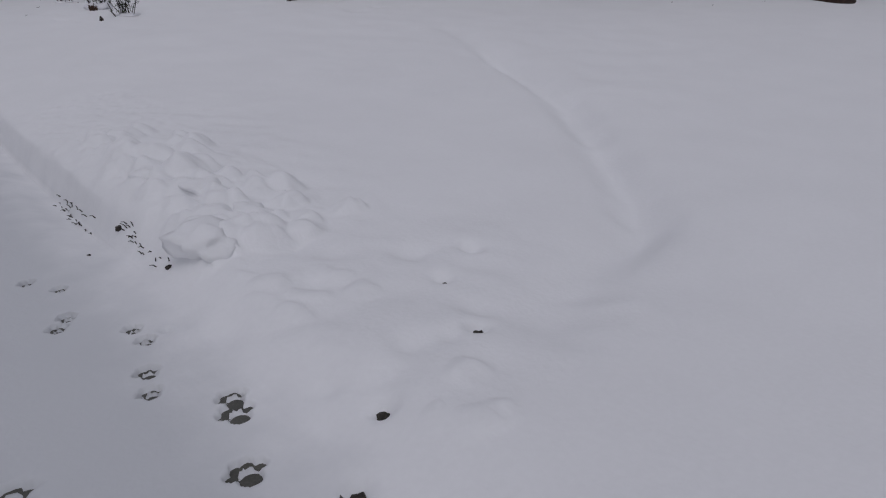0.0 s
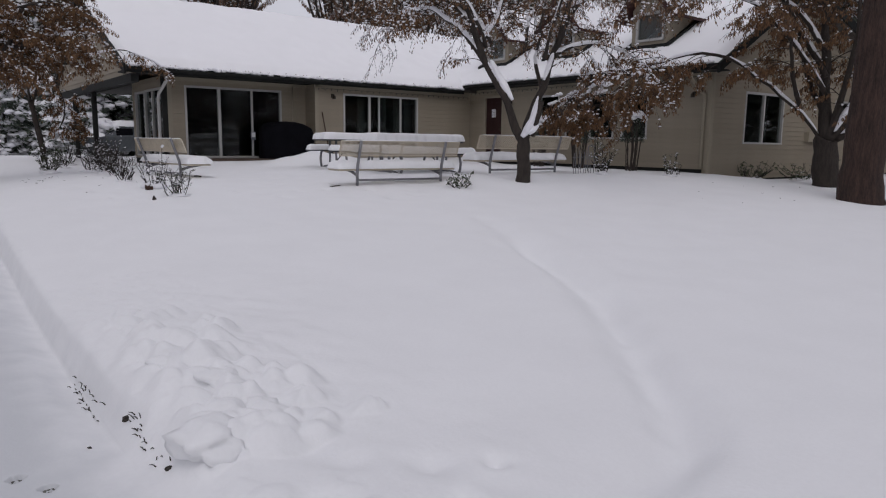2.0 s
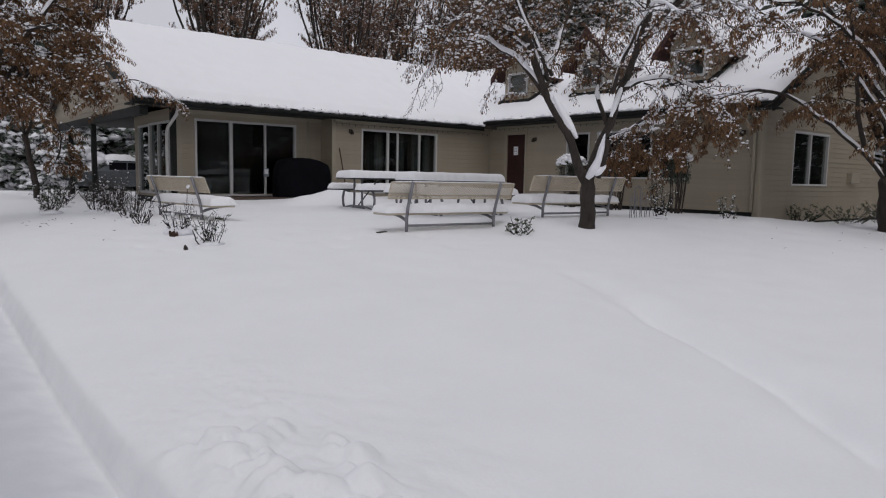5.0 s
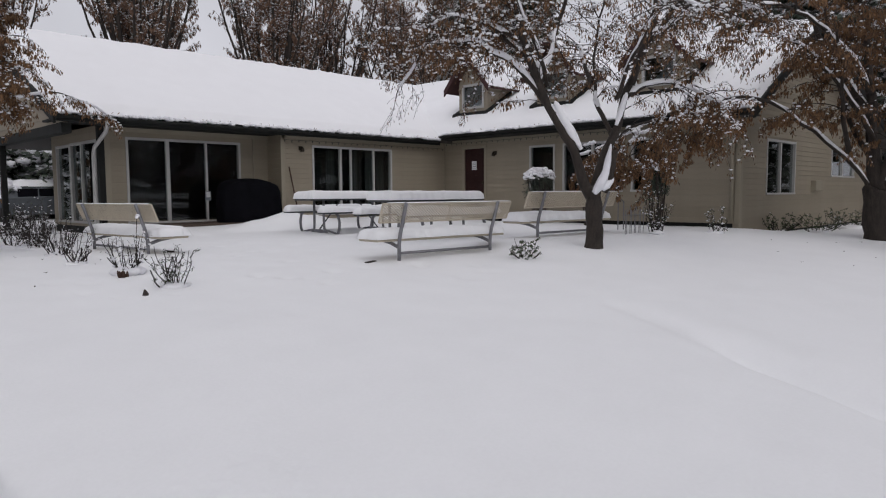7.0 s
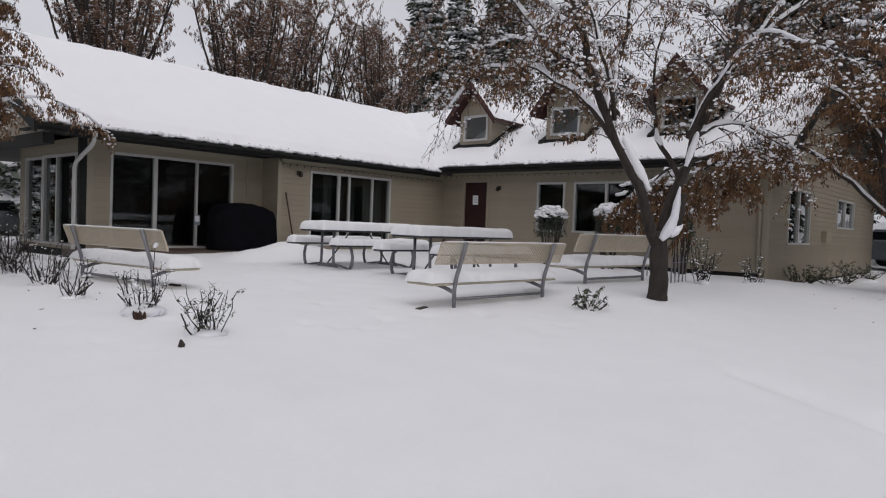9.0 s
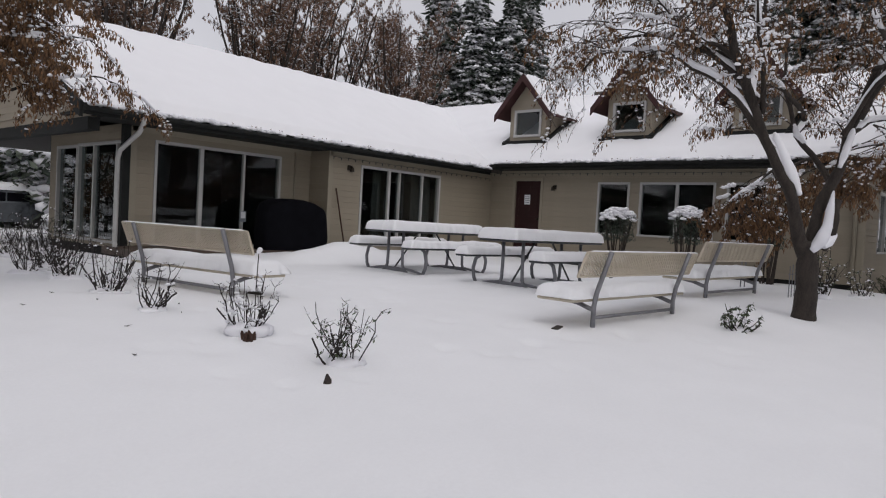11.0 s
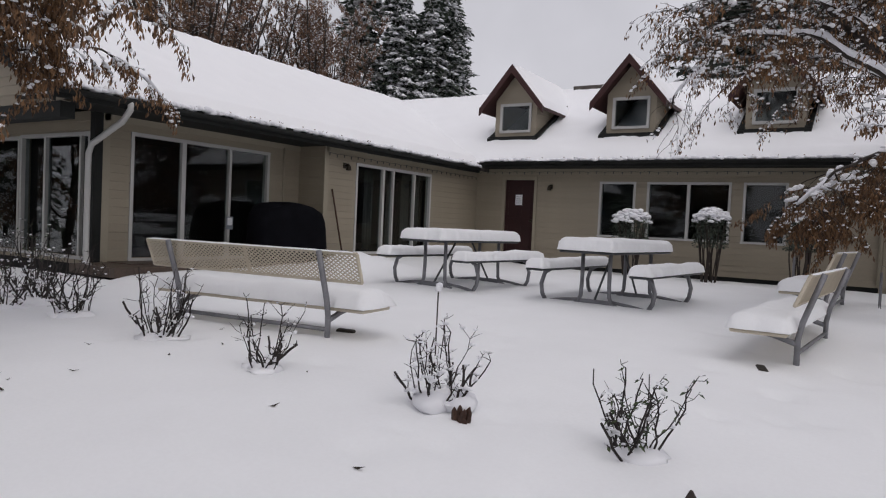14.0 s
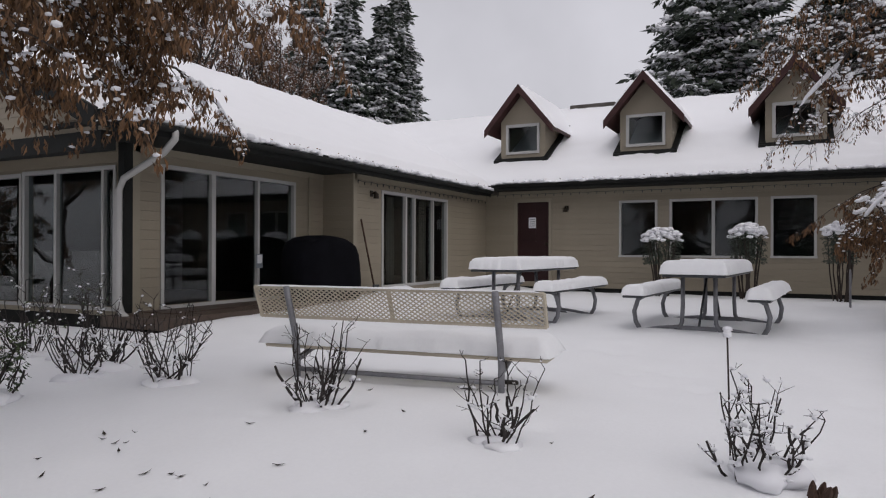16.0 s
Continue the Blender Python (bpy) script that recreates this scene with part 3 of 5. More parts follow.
eave_trim("fascia", [(4.75, 16.1, 19.81, 19.85, 3.31, 3.5)], "dark painted fascia under the roof snow")
eave_trim("fascia", [(16.06, 16.1, 9.9, 19.8, 3.47, 3.62)], "dark painted fascia under the roof snow")
tagged(part("soffit", boxes((4.8, 16.1, 19.85, 20.95, 3.36, 3.4), (16.1, 16.75, 9.95, 20.2, 3.475, 3.505)), FASCIA), "dark soffit below the eave", "soffit", kind="structure")


def gutter(name, at, length, z):
    v, f = [], []
    for s in (0, length):
        for k in range(9):
            a = math.pi + math.pi * k / 8
            v.append(at(s, 0.06 + 0.055 * math.cos(a), z + 0.07 * math.sin(a)))
    f = [(k, k + 1, k + 10, k + 9) for k in range(8)]
    g = raw(name, v, f, FASCIA, smooth=True)
    g.modifiers.new("thick", "SOLIDIFY").thickness = 0.004
    return tagged(g, "dark half-round metal gutter along the eave", "gutter", kind="structure")


gutter("gutter", lambda s, d, z: (4.75 + s, 19.81 - d, z), 11.2, 3.44)
gutter("gutter", lambda s, d, z: (16.06 - d, 9.9 + s, z), 9.7, 3.6)

# porch gable at the end of the long wing
bm = bmesh.new()
tri = [bm.verts.new((x, y, z)) for x in (4.92, 5.02) for y, z in ((19.95, 3.3), (31.35, 3.3), (31.35, 3.45), (25.65, 6.08), (19.95, 3.45))]
bm.faces.new(tri[:5])
bm.faces.new(tri[5:])
bm.faces.new([tri[0], tri[1], tri[6], tri[5]])
bmesh.ops.recalc_face_normals(bm, faces=bm.faces)
gable = tagged(part("wall_porch_gable", bm, SIDING), "beige siding gable above the porch", "wall", kind="structure")
for k in range(22):
    z = 3.45 + k * 0.135
    a = 19.95 + (z + 0.13 - 3.45) * 2.17
    if 51.3 - a - a > 0.05:
        bd = part("siding_board", boxes((4.9, 4.92, a, 51.3 - a, z, z + 0.13)), SIDING, gable)
bm = bmesh.new()
for y0, y1 in ((19.85, 25.65), (31.45, 25.65)):
    v = [bm.verts.new((x, y, z)) for x in (4.70, 4.755) for y, z in ((y0, 3.26), (y1, 5.95), (y1, 6.22), (y0, 3.52))]
    for q in ((0, 1, 2, 3), (4, 5, 6, 7), (0, 1, 5, 4), (2, 3, 7, 6), (0, 3, 7, 4)):
        bm.faces.new([v[i] for i in q])
bmesh.ops.recalc_face_normals(bm, faces=bm.faces)
tagged(part("rake_board", bm, FASCIA), "dark rake board of the porch gable", "trim", kind="structure")
eave_trim("porch_beam", [(4.9, 5.1, 20.0, 31.3, 3.08, 3.3)], "dark porch beam below the gable")
for y in (25.3, 28.6):
    p = part("porch_post", boxes((4.93, 5.07, y - 0.07, y + 0.07, 0.85, 3.08), bevel=0.008), FASCIA)
    tagged(p, "dark square porch post", "post", group="porch posts")
tagged(part("corner_post", boxes((5.93, 6.07, 20.9, 21.03, 0.9, 3.4), bevel=0.006), FASCIA), "dark square post at the house corner", "post")
# rake of the rear wing's gable
bm = bmesh.new()
for (x0, z0), (x1, z1) in (((16.1, 3.6), (20.6, 6.22)), ((30.2, 3.3), (20.6, 6.22))):
    v = [bm.verts.new((x, y, z)) for y in (9.84, 9.9) for x, z in ((x0, z0 - 0.22), (x1, z1 - 0.25), (x1, z1 + 0.02), (x0, z0 + 0.02))]
    for q in ((0, 1, 2, 3), (4, 5, 6, 7), (0, 1, 5, 4), (2, 3, 7, 6), (0, 3, 7, 4)):
        bm.faces.new([v[i] for i in q])
bmesh.ops.recalc_face_normals(bm, faces=bm.faces)
tagged(part("rake_board", bm, FASCIA), "dark rake board of the rear gable", "trim", kind="structure")

# downspouts
ds = tagged(tube_part("downspout", [(5.75, 19.74, 3.42), (5.75, 19.74, 3.3), (5.8, 20.0, 3.15), (5.8, 20.75, 2.85), (5.8, 20.84, 2.7), (5.8, 20.84, 1.2), (5.76, 20.74, 1.07), (5.68, 20.55, 1.03)], 0.045, WHITE, None), "white metal downspout bent back to the wall", "downspout")
ds = tagged(tube_part("downspout", [(16.0, 10.55, 3.42), (16.0, 10.55, 3.3), (16.3, 10.55, 3.1), (16.66, 10.55, 2.9), (16.68, 10.55, 1.0)], 0.04, TRIMBEIGE, None), "beige metal downspout at the corner", "downspout")


# dormers
def dormer(yc, group="dormers"):
    r = root("dormer", Matrix(), "small gabled dormer with beige siding and maroon fascia", "dormer", group=group, kind="structure")
    x0, hw, zb, ze, za = 17.2, 0.62, 4.15, 5.45, 6.1
    bm = boxes((x0, x0 + 0.12, yc - hw, yc - 0.43, zb, ze), (x0, x0 + 0.12, yc + 0.43, yc + hw, zb, ze), (x0, x0 + 0.12, yc - 0.43, yc + 0.43, zb, 4.6), (x0, x0 + 0.12, yc - 0.43, yc + 0.43, 5.28, ze))
    v = [bm.verts.new((x, y, z)) for x in (x0, x0 + 0.12) for y, z in ((yc - hw, ze), (yc + hw, ze), (yc, ze + hw * 1.2))]
    bm.faces.new(v[:3])
    bm.faces.new(v[3:])
    part("front_wall", bm, SIDING, r)
    for sy in (-1, 1):
        bm = bmesh.new()
        ya, yb = yc + sy * hw, yc + sy * (hw - 0.1)
        v = [bm.verts.new((x, y, z)) for y in (ya, yb) for x, z in ((x0 + 0.12, zb), (x0 + 0.12, ze), (19.1, ze))]
        for q in ((0, 1, 2), (3, 4, 5), (0, 1, 4, 3), (1, 2, 5, 4)):
            bm.faces.new([v[i] for i in q])
        bmesh.ops.recalc_face_normals(bm, faces=bm.faces)
        part("cheek", bm, SIDING, r)
        # lapped boards on the cheek
        for k in range(10):
            z = zb + k * 0.13
            xe = 16.1 + (z - 3.6) / 0.582 + 0.1
            if xe > x0 + 0.2:
                yo = yc + sy * (hw + 0.012)
                part("siding_board", boxes((x0, xe, min(ya, yo), max(ya, yo), z + 0.01, z + 0.125)), SIDING, r)
    ov, run = 0.95, 0.95 * 1.2
    ztop = 6.32
    for sy in (-1, 1):
        bm = bmesh.new()
        v = []
        for h in (-0.1, 0):
            for x in (16.85, 20.3):
                for t in (0, 1):
                    v.append(bm.verts.new((x, yc + sy * ov * t, ztop - run * t + h)))
        for q in ((0, 1, 3, 2), (4, 5, 7, 6), (0, 1, 5, 4), (2, 3, 7, 6), (1, 3, 7, 5), (0, 2, 6, 4)):
            bm.faces.new([v[i] for i in q])
        bmesh.ops.recalc_face_normals(bm, faces=bm.faces)
        part("roof_slope", bm, MAROON, r, "maroon underside of the dormer roof")
        bm = bmesh.new()
        v = [bm.verts.new((x, yc + sy * y, z)) for x in (16.80, 16.85) for y, z in ((0, ztop - 0.2), (0, ztop + 0.03), (ov + 0.02, ztop - run + 0.0), (ov + 0.02, ztop - run - 0.2))]
        for q in ((0, 1, 2, 3), (4, 5, 6, 7), (0, 1, 5, 4), (1, 2, 6, 5), (2, 3, 7, 6), (3, 0, 4, 7)):
            bm.faces.new([v[i] for i in q])
        bmesh.ops.recalc_face_normals(bm, faces=bm.faces)
        part("fascia_board", bm, MAROON, r, "maroon fascia board")
        at = (lambda sy: lambda a, b, h: (16.86 + a, yc + sy * b, ztop - 1.2 * b + h))(sy)
        s = snow_cap("dormer_snow", at, 40, 14, 3.3, 0.96, 0.12, 0.08, ROOFSNOW, rough=0.03, seed=yc)
        tagged(s, "snow lying on the dormer roof", "snow", kind="stuff")
    f = wall_map(x0, yc, 0, 1, -1, 0)
    part("window_frame", boxes((-0.48, -0.41, -0.08, 0.03, 4.55, 5.33), (0.41, 0.48, -0.08, 0.03, 4.55, 5.33), (-0.48, 0.48, -0.08, 0.033, 5.27, 5.34), (-0.48, 0.48, -0.08, 0.033, 4.53, 4.6), f=f), WHITE, r, "white window frame")
    pane = part("pane", boxes((-0.43, 0.43, -0.045, -0.037, 4.58, 5.29), f=f), GLASS, r, "dark window glass")
    pane.visible_shadow = False
    # dark strips along the cheeks, standing in for the shade below the dormer eaves
    for sy in (-1, 1):
        bm = bmesh.new()
        v = [bm.verts.new((x, yc + sy * y, 3.6 + (x - 16.1) * 0.582 + dz)) for y in (hw, hw + 0.15) for x in (17.0, 19.05) for dz in (0.1, 0.235)]
        for q in ((0, 1, 3, 2), (4, 5, 7, 6), (0, 1, 5, 4), (2, 3, 7, 6), (1, 3, 7, 5)):
            bm.faces.new([v[i] for i in q])
        bmesh.ops.recalc_face_normals(bm, faces=bm.faces)
        part("cheek_shade_strip", bm, FASCIA, r, "dark strip standing in for shade beside the dormer")
    part("flashing", boxes((x0 - 0.16, x0, yc - hw - 0.14, yc + hw + 0.14, 4.24, 4.41)), FASCIA, r, "dark flashing under the dormer")
    return r


for yc in (19.35, 16.1, 12.76):
    dormer(yc)

vent = tagged(part("roof_vent", boxes((20.45, 20.75, 17.6, 19.0, 6.2, 6.43), bevel=0.02), SHINGLE), "dark low ridge vent showing through the snow", "roof vent")
tagged(tube_part("conduit", [(9.95, 20.925, 0.98), (9.95, 20.925, 3.3)], 0.016, TRIMBEIGE, None), "thin beige conduit up the wall", "conduit")


# ---- furniture ----
def bench(m, label):
    """A park bench along local x, its seat towards local +y, the foot line on y 0."""
    r = root("bench", m, label, "bench", group="steel benches on the terrace")
    for x in (-0.92, 0.92):
        tube_part("leg", [(x, 0.0, -0.15), (x, 0.0, 0.22), (x, -0.03, 0.38), (x, -0.18, 0.82)], 0.027, STEEL, r, "grey steel post", n=10)
        tube_part("seat_bracket", [(x, 0.0, 0.18), (x, 0.2, 0.24), (x, 0.46, 0.28)], 0.026, STEEL, r, "grey steel bracket", n=8)
    tube_part("stretcher", [(-0.92, 0, 0.1), (0.92, 0, 0.1)], 0.02, STEEL, r, "grey steel stretcher")
    # expanded-metal back: rolled rim, diagonal strands
    def back(u, v, d=0.0):
        return (u, -0.042 - 0.4 * v + d, 0.55 + v)
    rim = [(-1.28, 0), (1.28, 0), (1.28, 0.26), (-1.28, 0.26), (-1.28, 0)]
    v, f = [], []
    for (a, b), (c, d) in zip(rim, rim[1:]):
        tube(v, f, [back(a, b, 0.03), back(c, d, 0.03)], [0.015, 0.015], 6)
    panel = raw("backrest_frame", v, f, MESHCREAM, r, "cream coated rim")
    v, f = [], []
    step = 0.052
    for s in (-1, 1):
        k = -60
        while k < 60:
            # strand from v=0 to v=.34, sloping sideways
            u0 = k * step
            a, b = (u0, 0.0), (u0 + s * 0.26 * 1.5, 0.26)
            lo, hi = sorted((a[0], b[0]))
            if hi > -1.28 and lo < 1.28:
                t0, t1 = 0.0, 1.0
                du = b[0] - a[0]
                for lim in (-1.28, 1.28):
                    t = (lim - a[0]) / du
                    if (lim < 0) == (du > 0):
                        t0 = max(t0, t)
                    else:
                        t1 = min(t1, t)
                if t1 - t0 > 0.03:
                    p = [back(a[0] + du * t, 0.26 * t, 0.03 + 0.004 * s) for t in (t0, t1)]
                    tube(v, f, p, [0.0068, 0.0068], 4, cap=False)
            k += 1
    part("strap", boxes((-0.02, 0.02, -0.03, -0.022, 0, 0.26), f=lambda u, d, z: back(u, z, 0.06 + d)), MESHCREAM, r)
    raw("backrest_mesh", v, f, MESHCREAM, r, "cream expanded-metal mesh")
    part("seat", boxes((-1.28, 1.28, 0.03, 0.5, 0.27, 0.305), bevel=0.012), MESHCREAM, r, "cream coated seat")
    at = lambda a, b, h: tuple(m @ Vector((-1.3 + a, 0.0 + b, 0.307 + h)))
    s = snow_cap("seat_snow", at, 60, 18, 2.6, 0.54, 0.15, 0.15, SNOW, rough=0.03, seed=m.translation.x, wave=1.5)
    tagged(s, "thick pillow of snow on the bench seat", "snow", group="snow pillows on benches")
    at = lambda a, b, h: tuple(m @ Vector((-1.25 + a, -0.15 + b, 0.82 + h)))
    s = snow_cap("rim_snow", at, 40, 4, 2.5, 0.035, 0.012, 0.017, SNOW, rough=0.006, seed=3)
    tagged(s, "thin line of snow on the bench back", "snow", group="snow lines on bench backs")
    return r


bench(pose(4.45, 15.77, snow_level(4.5, 15.8) - 0.02, 0, 0, -84), "cream mesh bench on grey steel posts, seat snowed under")
bench(pose(7.55, 11.15, snow_level(7.5, 11.15) - 0.02, 0, 0, -4), "cream mesh bench on steel posts seen from behind, snow covered")
bench(pose(10.75, 11.1, snow_level(10.7, 11.1) - 0.02, 0, 0, -4), "cream mesh bench beside the small tree, snow on its seat")


def picnic_table(m, label):
    r = root("picnic_table", m, label, "picnic table", group="picnic tables on the terrace")
    part("tabletop", boxes((-1.2, 1.2, -0.38, 0.38, 0.70, 0.735), bevel=0.012), DARKSTEEL, r)
    for x in (-0.8, 0.8):
        for s in (-1, 1):
            tube_part("leg", [(x, s * 0.2, 0.71), (x, s * 0.2, 0.3), (x, s * 0.21, 0.1), (x, s * 0.25, 0.02), (x, s * 0.34, -0.03)], 0.028, STEEL, r, "grey bent steel leg", n=10)
            tube_part("bench_leg", [(x, s * 0.7, 0.43), (x, s * 0.78, 0.38), (x, s * 0.83, 0.22), (x, s * 0.81, 0.08), (x, s * 0.74, -0.04)], 0.03, STEEL, r, "grey bowed steel leg", n=10)
            tube_part("bench_arm", [(x, s * 0.22, 0.05), (x, s * 0.5, 0.02), (x, s * 0.74, -0.02)], 0.022, STEEL, r, "grey low steel arm")
        part("foot_plate", boxes((x - 0.012, x + 0.012, -0.22, 0.22, -0.02, 0.06)), STEEL, r, "grey steel plate")
        tube_part("brace", [(x, 0, 0.05), (x * 0.3, 0, 0.7)], 0.016, DARKSTEEL, r, "dark diagonal brace")
    for s in (-1, 1):
        part("bench_seat", boxes((-1.2, 1.2, s * 0.75 - 0.13, s * 0.75 + 0.13, 0.42, 0.452), bevel=0.01), DARKSTEEL, r)
        at = (lambda s: lambda a, b, h: tuple(m @ Vector((-1.22 + a, s * 0.75 - 0.16 + b, 0.455 + h))))(s)
        c = snow_cap("seat_snow", at, 60, 14, 2.44, 0.32, 0.14, 0.11, SNOW, rough=0.025, seed=m.translation.y + s, wave=1.6)
        tagged(c, "rounded snow on the table's bench", "snow", group="snow on table benches")
    at = lambda a, b, h: tuple(m @ Vector((-1.23 + a, -0.41 + b, 0.737 + h)))
    c = snow_cap("table_snow", at, 80, 34, 2.46, 0.82, 0.17, 0.1, SNOW, rough=0.02, seed=m.translation.y, wave=1.2)
    tagged(c, "thick slab of snow on the tabletop", "snow", group="snow slabs on tables")
    return r


picnic_table(pose(9.75, 13.85, 0.88, 0, 0, -4), "grey steel picnic table under a thick slab of snow")
picnic_table(pose(9.85, 16.55, 0.9, 0, 0, -4), "steel picnic table near the house, buried in snow")

# barbecue under its cover
def cover_mesh():
    verts, faces = [], []
    prof = [(1.0, 0.0), (1.02, 0.3), (1.0, 0.62), (0.98, 0.82), (0.9, 0.98), (0.72, 1.06), (0.4, 1.1), (0.0, 1.11)]
    n = 28
    for s, z in prof:
        for k in range(n):
            a = 2 * math.pi * k / n
            c, d = math.cos(a), math.sin(a)
            ex = abs(c) ** 0.5 * (1 if c > 0 else -1)
            ey = abs(d) ** 0.6 * (1 if d > 0 else -1)
            fold = 1 + 0.03 * math.sin(a * 9 + z * 4) * (1 - z / 1.2)
            verts.append((0.85 * ex * s * fold, 0.38 * ey * s * fold, z + 0.04 * math.sin(a * 3) * (s < 0.99)))
    for i in range(len(prof) - 1):
        for k in range(n):
            a, b = i * n + k, i * n + (k + 1) % n
            faces.append((a, b, b + n, a + n))
    return verts, faces


cv, cf = cover_mesh()
grill = root("covered_barbecue", pose(9.4, 20.2, 1.02), "barbecue under a draped black cover beside the wall", "barbecue")
raw("cover", cv, cf, BLACKCLOTH, grill, smooth=True)
sign = root("door_sign", Matrix(), "small white notice on the sliding door's stile", "sign")
part("plate", boxes((8.53, 8.69, 0.02, 0.03, 1.6, 1.84), f=WALL_A, bevel=0.003), INK, sign)
part("paper", boxes((8.555, 8.665, 0.031, 0.035, 1.68, 1.82), f=WALL_A), PAPER, sign)

deck = root("deck", Matrix(), "bare wet brown decking along the sliding doors", "deck", kind="structure")
for k in range(8):
    part("plank", boxes((5.6, 10.4, 19.78 + k * 0.145, 19.915 + k * 0.145, 0.9, 1.04)), DECK, deck)

# snow shovel against the wall
sh = root("snow_shovel", Matrix(), "snow shovel with a wooden shaft leaning on the wall", "shovel")
tube_part("shaft", [(10.62, 20.2, 2.5), (10.75, 19.98, 1.2)], 0.018, STUMP, sh)
part("blade", boxes((10.66, 10.86, 19.93, 19.97, 0.98, 1.25), bevel=0.01), DARKSTEEL, sh)

# wall lamps
def wall_lamp(f, u, z):
    r = root("wall_lamp", Matrix(), "small dark outdoor wall lamp, switched off", "wall lamp", group="wall lamps")
    part("backplate", boxes((u - 0.05, u + 0.05, 0.02, 0.04, z - 0.06, z + 0.06), f=f, bevel=0.006), BRASS, r)
    v, fc = [], []
    tube(v, fc, [f(u, 0.04, z), f(u, 0.12, z + 0.02), f(u, 0.14, z - 0.02), f(u, 0.14, z - 0.1)], [0.02, 0.03, 0.05, 0.06], 10)
    raw("shade", v, fc, BRASS, r, smooth=True)


wall_lamp(WALL_B, 11.0, 3.02)
wall_lamp(WALL_R, 17.98, 3.0)
wall_lamp(WALL_R, 10.87, 2.95)
# wall vent box on the gable
part("vent_cover", boxes((21.9, 22.5, 0.01, 0.16, 1.75, 2.05), f=WALL_G, bevel=0.01), TRIMBEIGE)
tagged(bpy.data.objects["vent_cover"], "beige vent box on the gable wall", "vent")
# string lights below the eaves
def light_string(f, u0, u1, z, name="light_string"):
    v, fc = [], []
    n = int((u1 - u0) / 0.22)
    pts = [f(u0 + (u1 - u0) * i / n, 0.05, z - 0.015 * (i % 2)) for i in range(n + 1)]
    tube(v, fc, pts, [0.006] * len(pts), 4)
    for p in pts:
        tube(v, fc, [p, (p[0], p[1], p[2] - 0.06)], [0.012, 0.008], 5)
    tagged(raw(name, v, fc, DARKSTEEL), "unlit string of small lights under the eave", "string lights", kind="stuff")


light_string(WALL_B, 10.5, 16.6, 3.24)
light_string(WALL_R, 10.5, 20.1, 3.4)


# ---- plants ----
RNG = random.Random(5)


def leaf_quad(v, f, p, size, droop=0.7, rng=RNG):
    """A small folded leaf that hangs from p."""
    a = rng.uniform(0, 2 * math.pi)
    d = Vector((math.cos(a) * (1 - droop), math.sin(a) * (1 - droop), -droop - rng.uniform(0, 0.3))).normalized()
    s = d.orthogonal().normalized()
    s = (Matrix.Rotation(rng.uniform(0, 6.28), 3, d) @ s)
    nrm = d.cross(s) * size * 0.16
    i = len(v)
    L, W = size, size * rng.uniform(0.22, 0.4)
    v.extend([tuple(p), tuple(p + d * L * 0.5 + s * W * 0.5 + nrm), tuple(p + d * L), tuple(p + d * L * 0.5 - s * W * 0.5 + nrm)])
    f.extend([(i, i + 1, i + 2), (i, i + 2, i + 3)])


def ball_lists(sub):
    bm = bmesh.new()
    bmesh.ops.create_icosphere(bm, subdivisions=sub, radius=1.0)
    bm.verts.index_update()
    out = [q.co.copy() for q in bm.verts], [tuple(q.index for q in g.verts) for g in bm.faces]
    bm.free()
    return out


BALLS = {1: ball_lists(1), 2: ball_lists(2)}


def flake(v, f, p, r, rng=RNG):
    """A small rounded lump of snow."""
    i = len(v)
    if 0.07 < r < 0.14 or r < 0.02 or rng.random() < 0.5:
        cs, fs = BALLS[1]
    else:
        cs, fs = BALLS[2 if 0.03 < r < 0.15 else 1]
    sx, sy, sz = rng.uniform(0.75, 1.4), rng.uniform(0.75, 1.4), rng.uniform(0.45, 0.75)
    a = rng.uniform(0, 6.28)
    c, s = math.cos(a), math.sin(a)
    k = Vector((rng.uniform(0, 50), 0, 0))
    for q in cs:
        w = 1 + 0.3 * noise.noise(q * 1.3 + k)
        x, y = q.x * sx * w, q.y * sy * w
        v.append((p[0] + r * (x * c - y * s), p[1] + r * (x * s + y * c), p[2] + r * q.z * sz * w))
    f.extend(tuple(i + m for m in g) for g in fs)


def chip(v, f, p, r, rng=RNG):
    """A far lump of snow, five-sided."""
    i = len(v)
    a0 = rng.uniform(0, 6.28)
    for k in range(5):
        a = a0 + 2 * math.pi * k / 5
        q = rng.uniform(0.7, 1.25)
        v.append((p[0] + r * q * math.cos(a), p[1] + r * q * math.sin(a), p[2] - r * rng.uniform(0.0, 0.3)))
    v.append((p[0], p[1], p[2] + r * 0.6))
    f.extend((i + k, i + (k + 1) % 5, i + 5) for k in range(5))
    f.append((i + 4, i + 3, i + 2, i + 1, i))


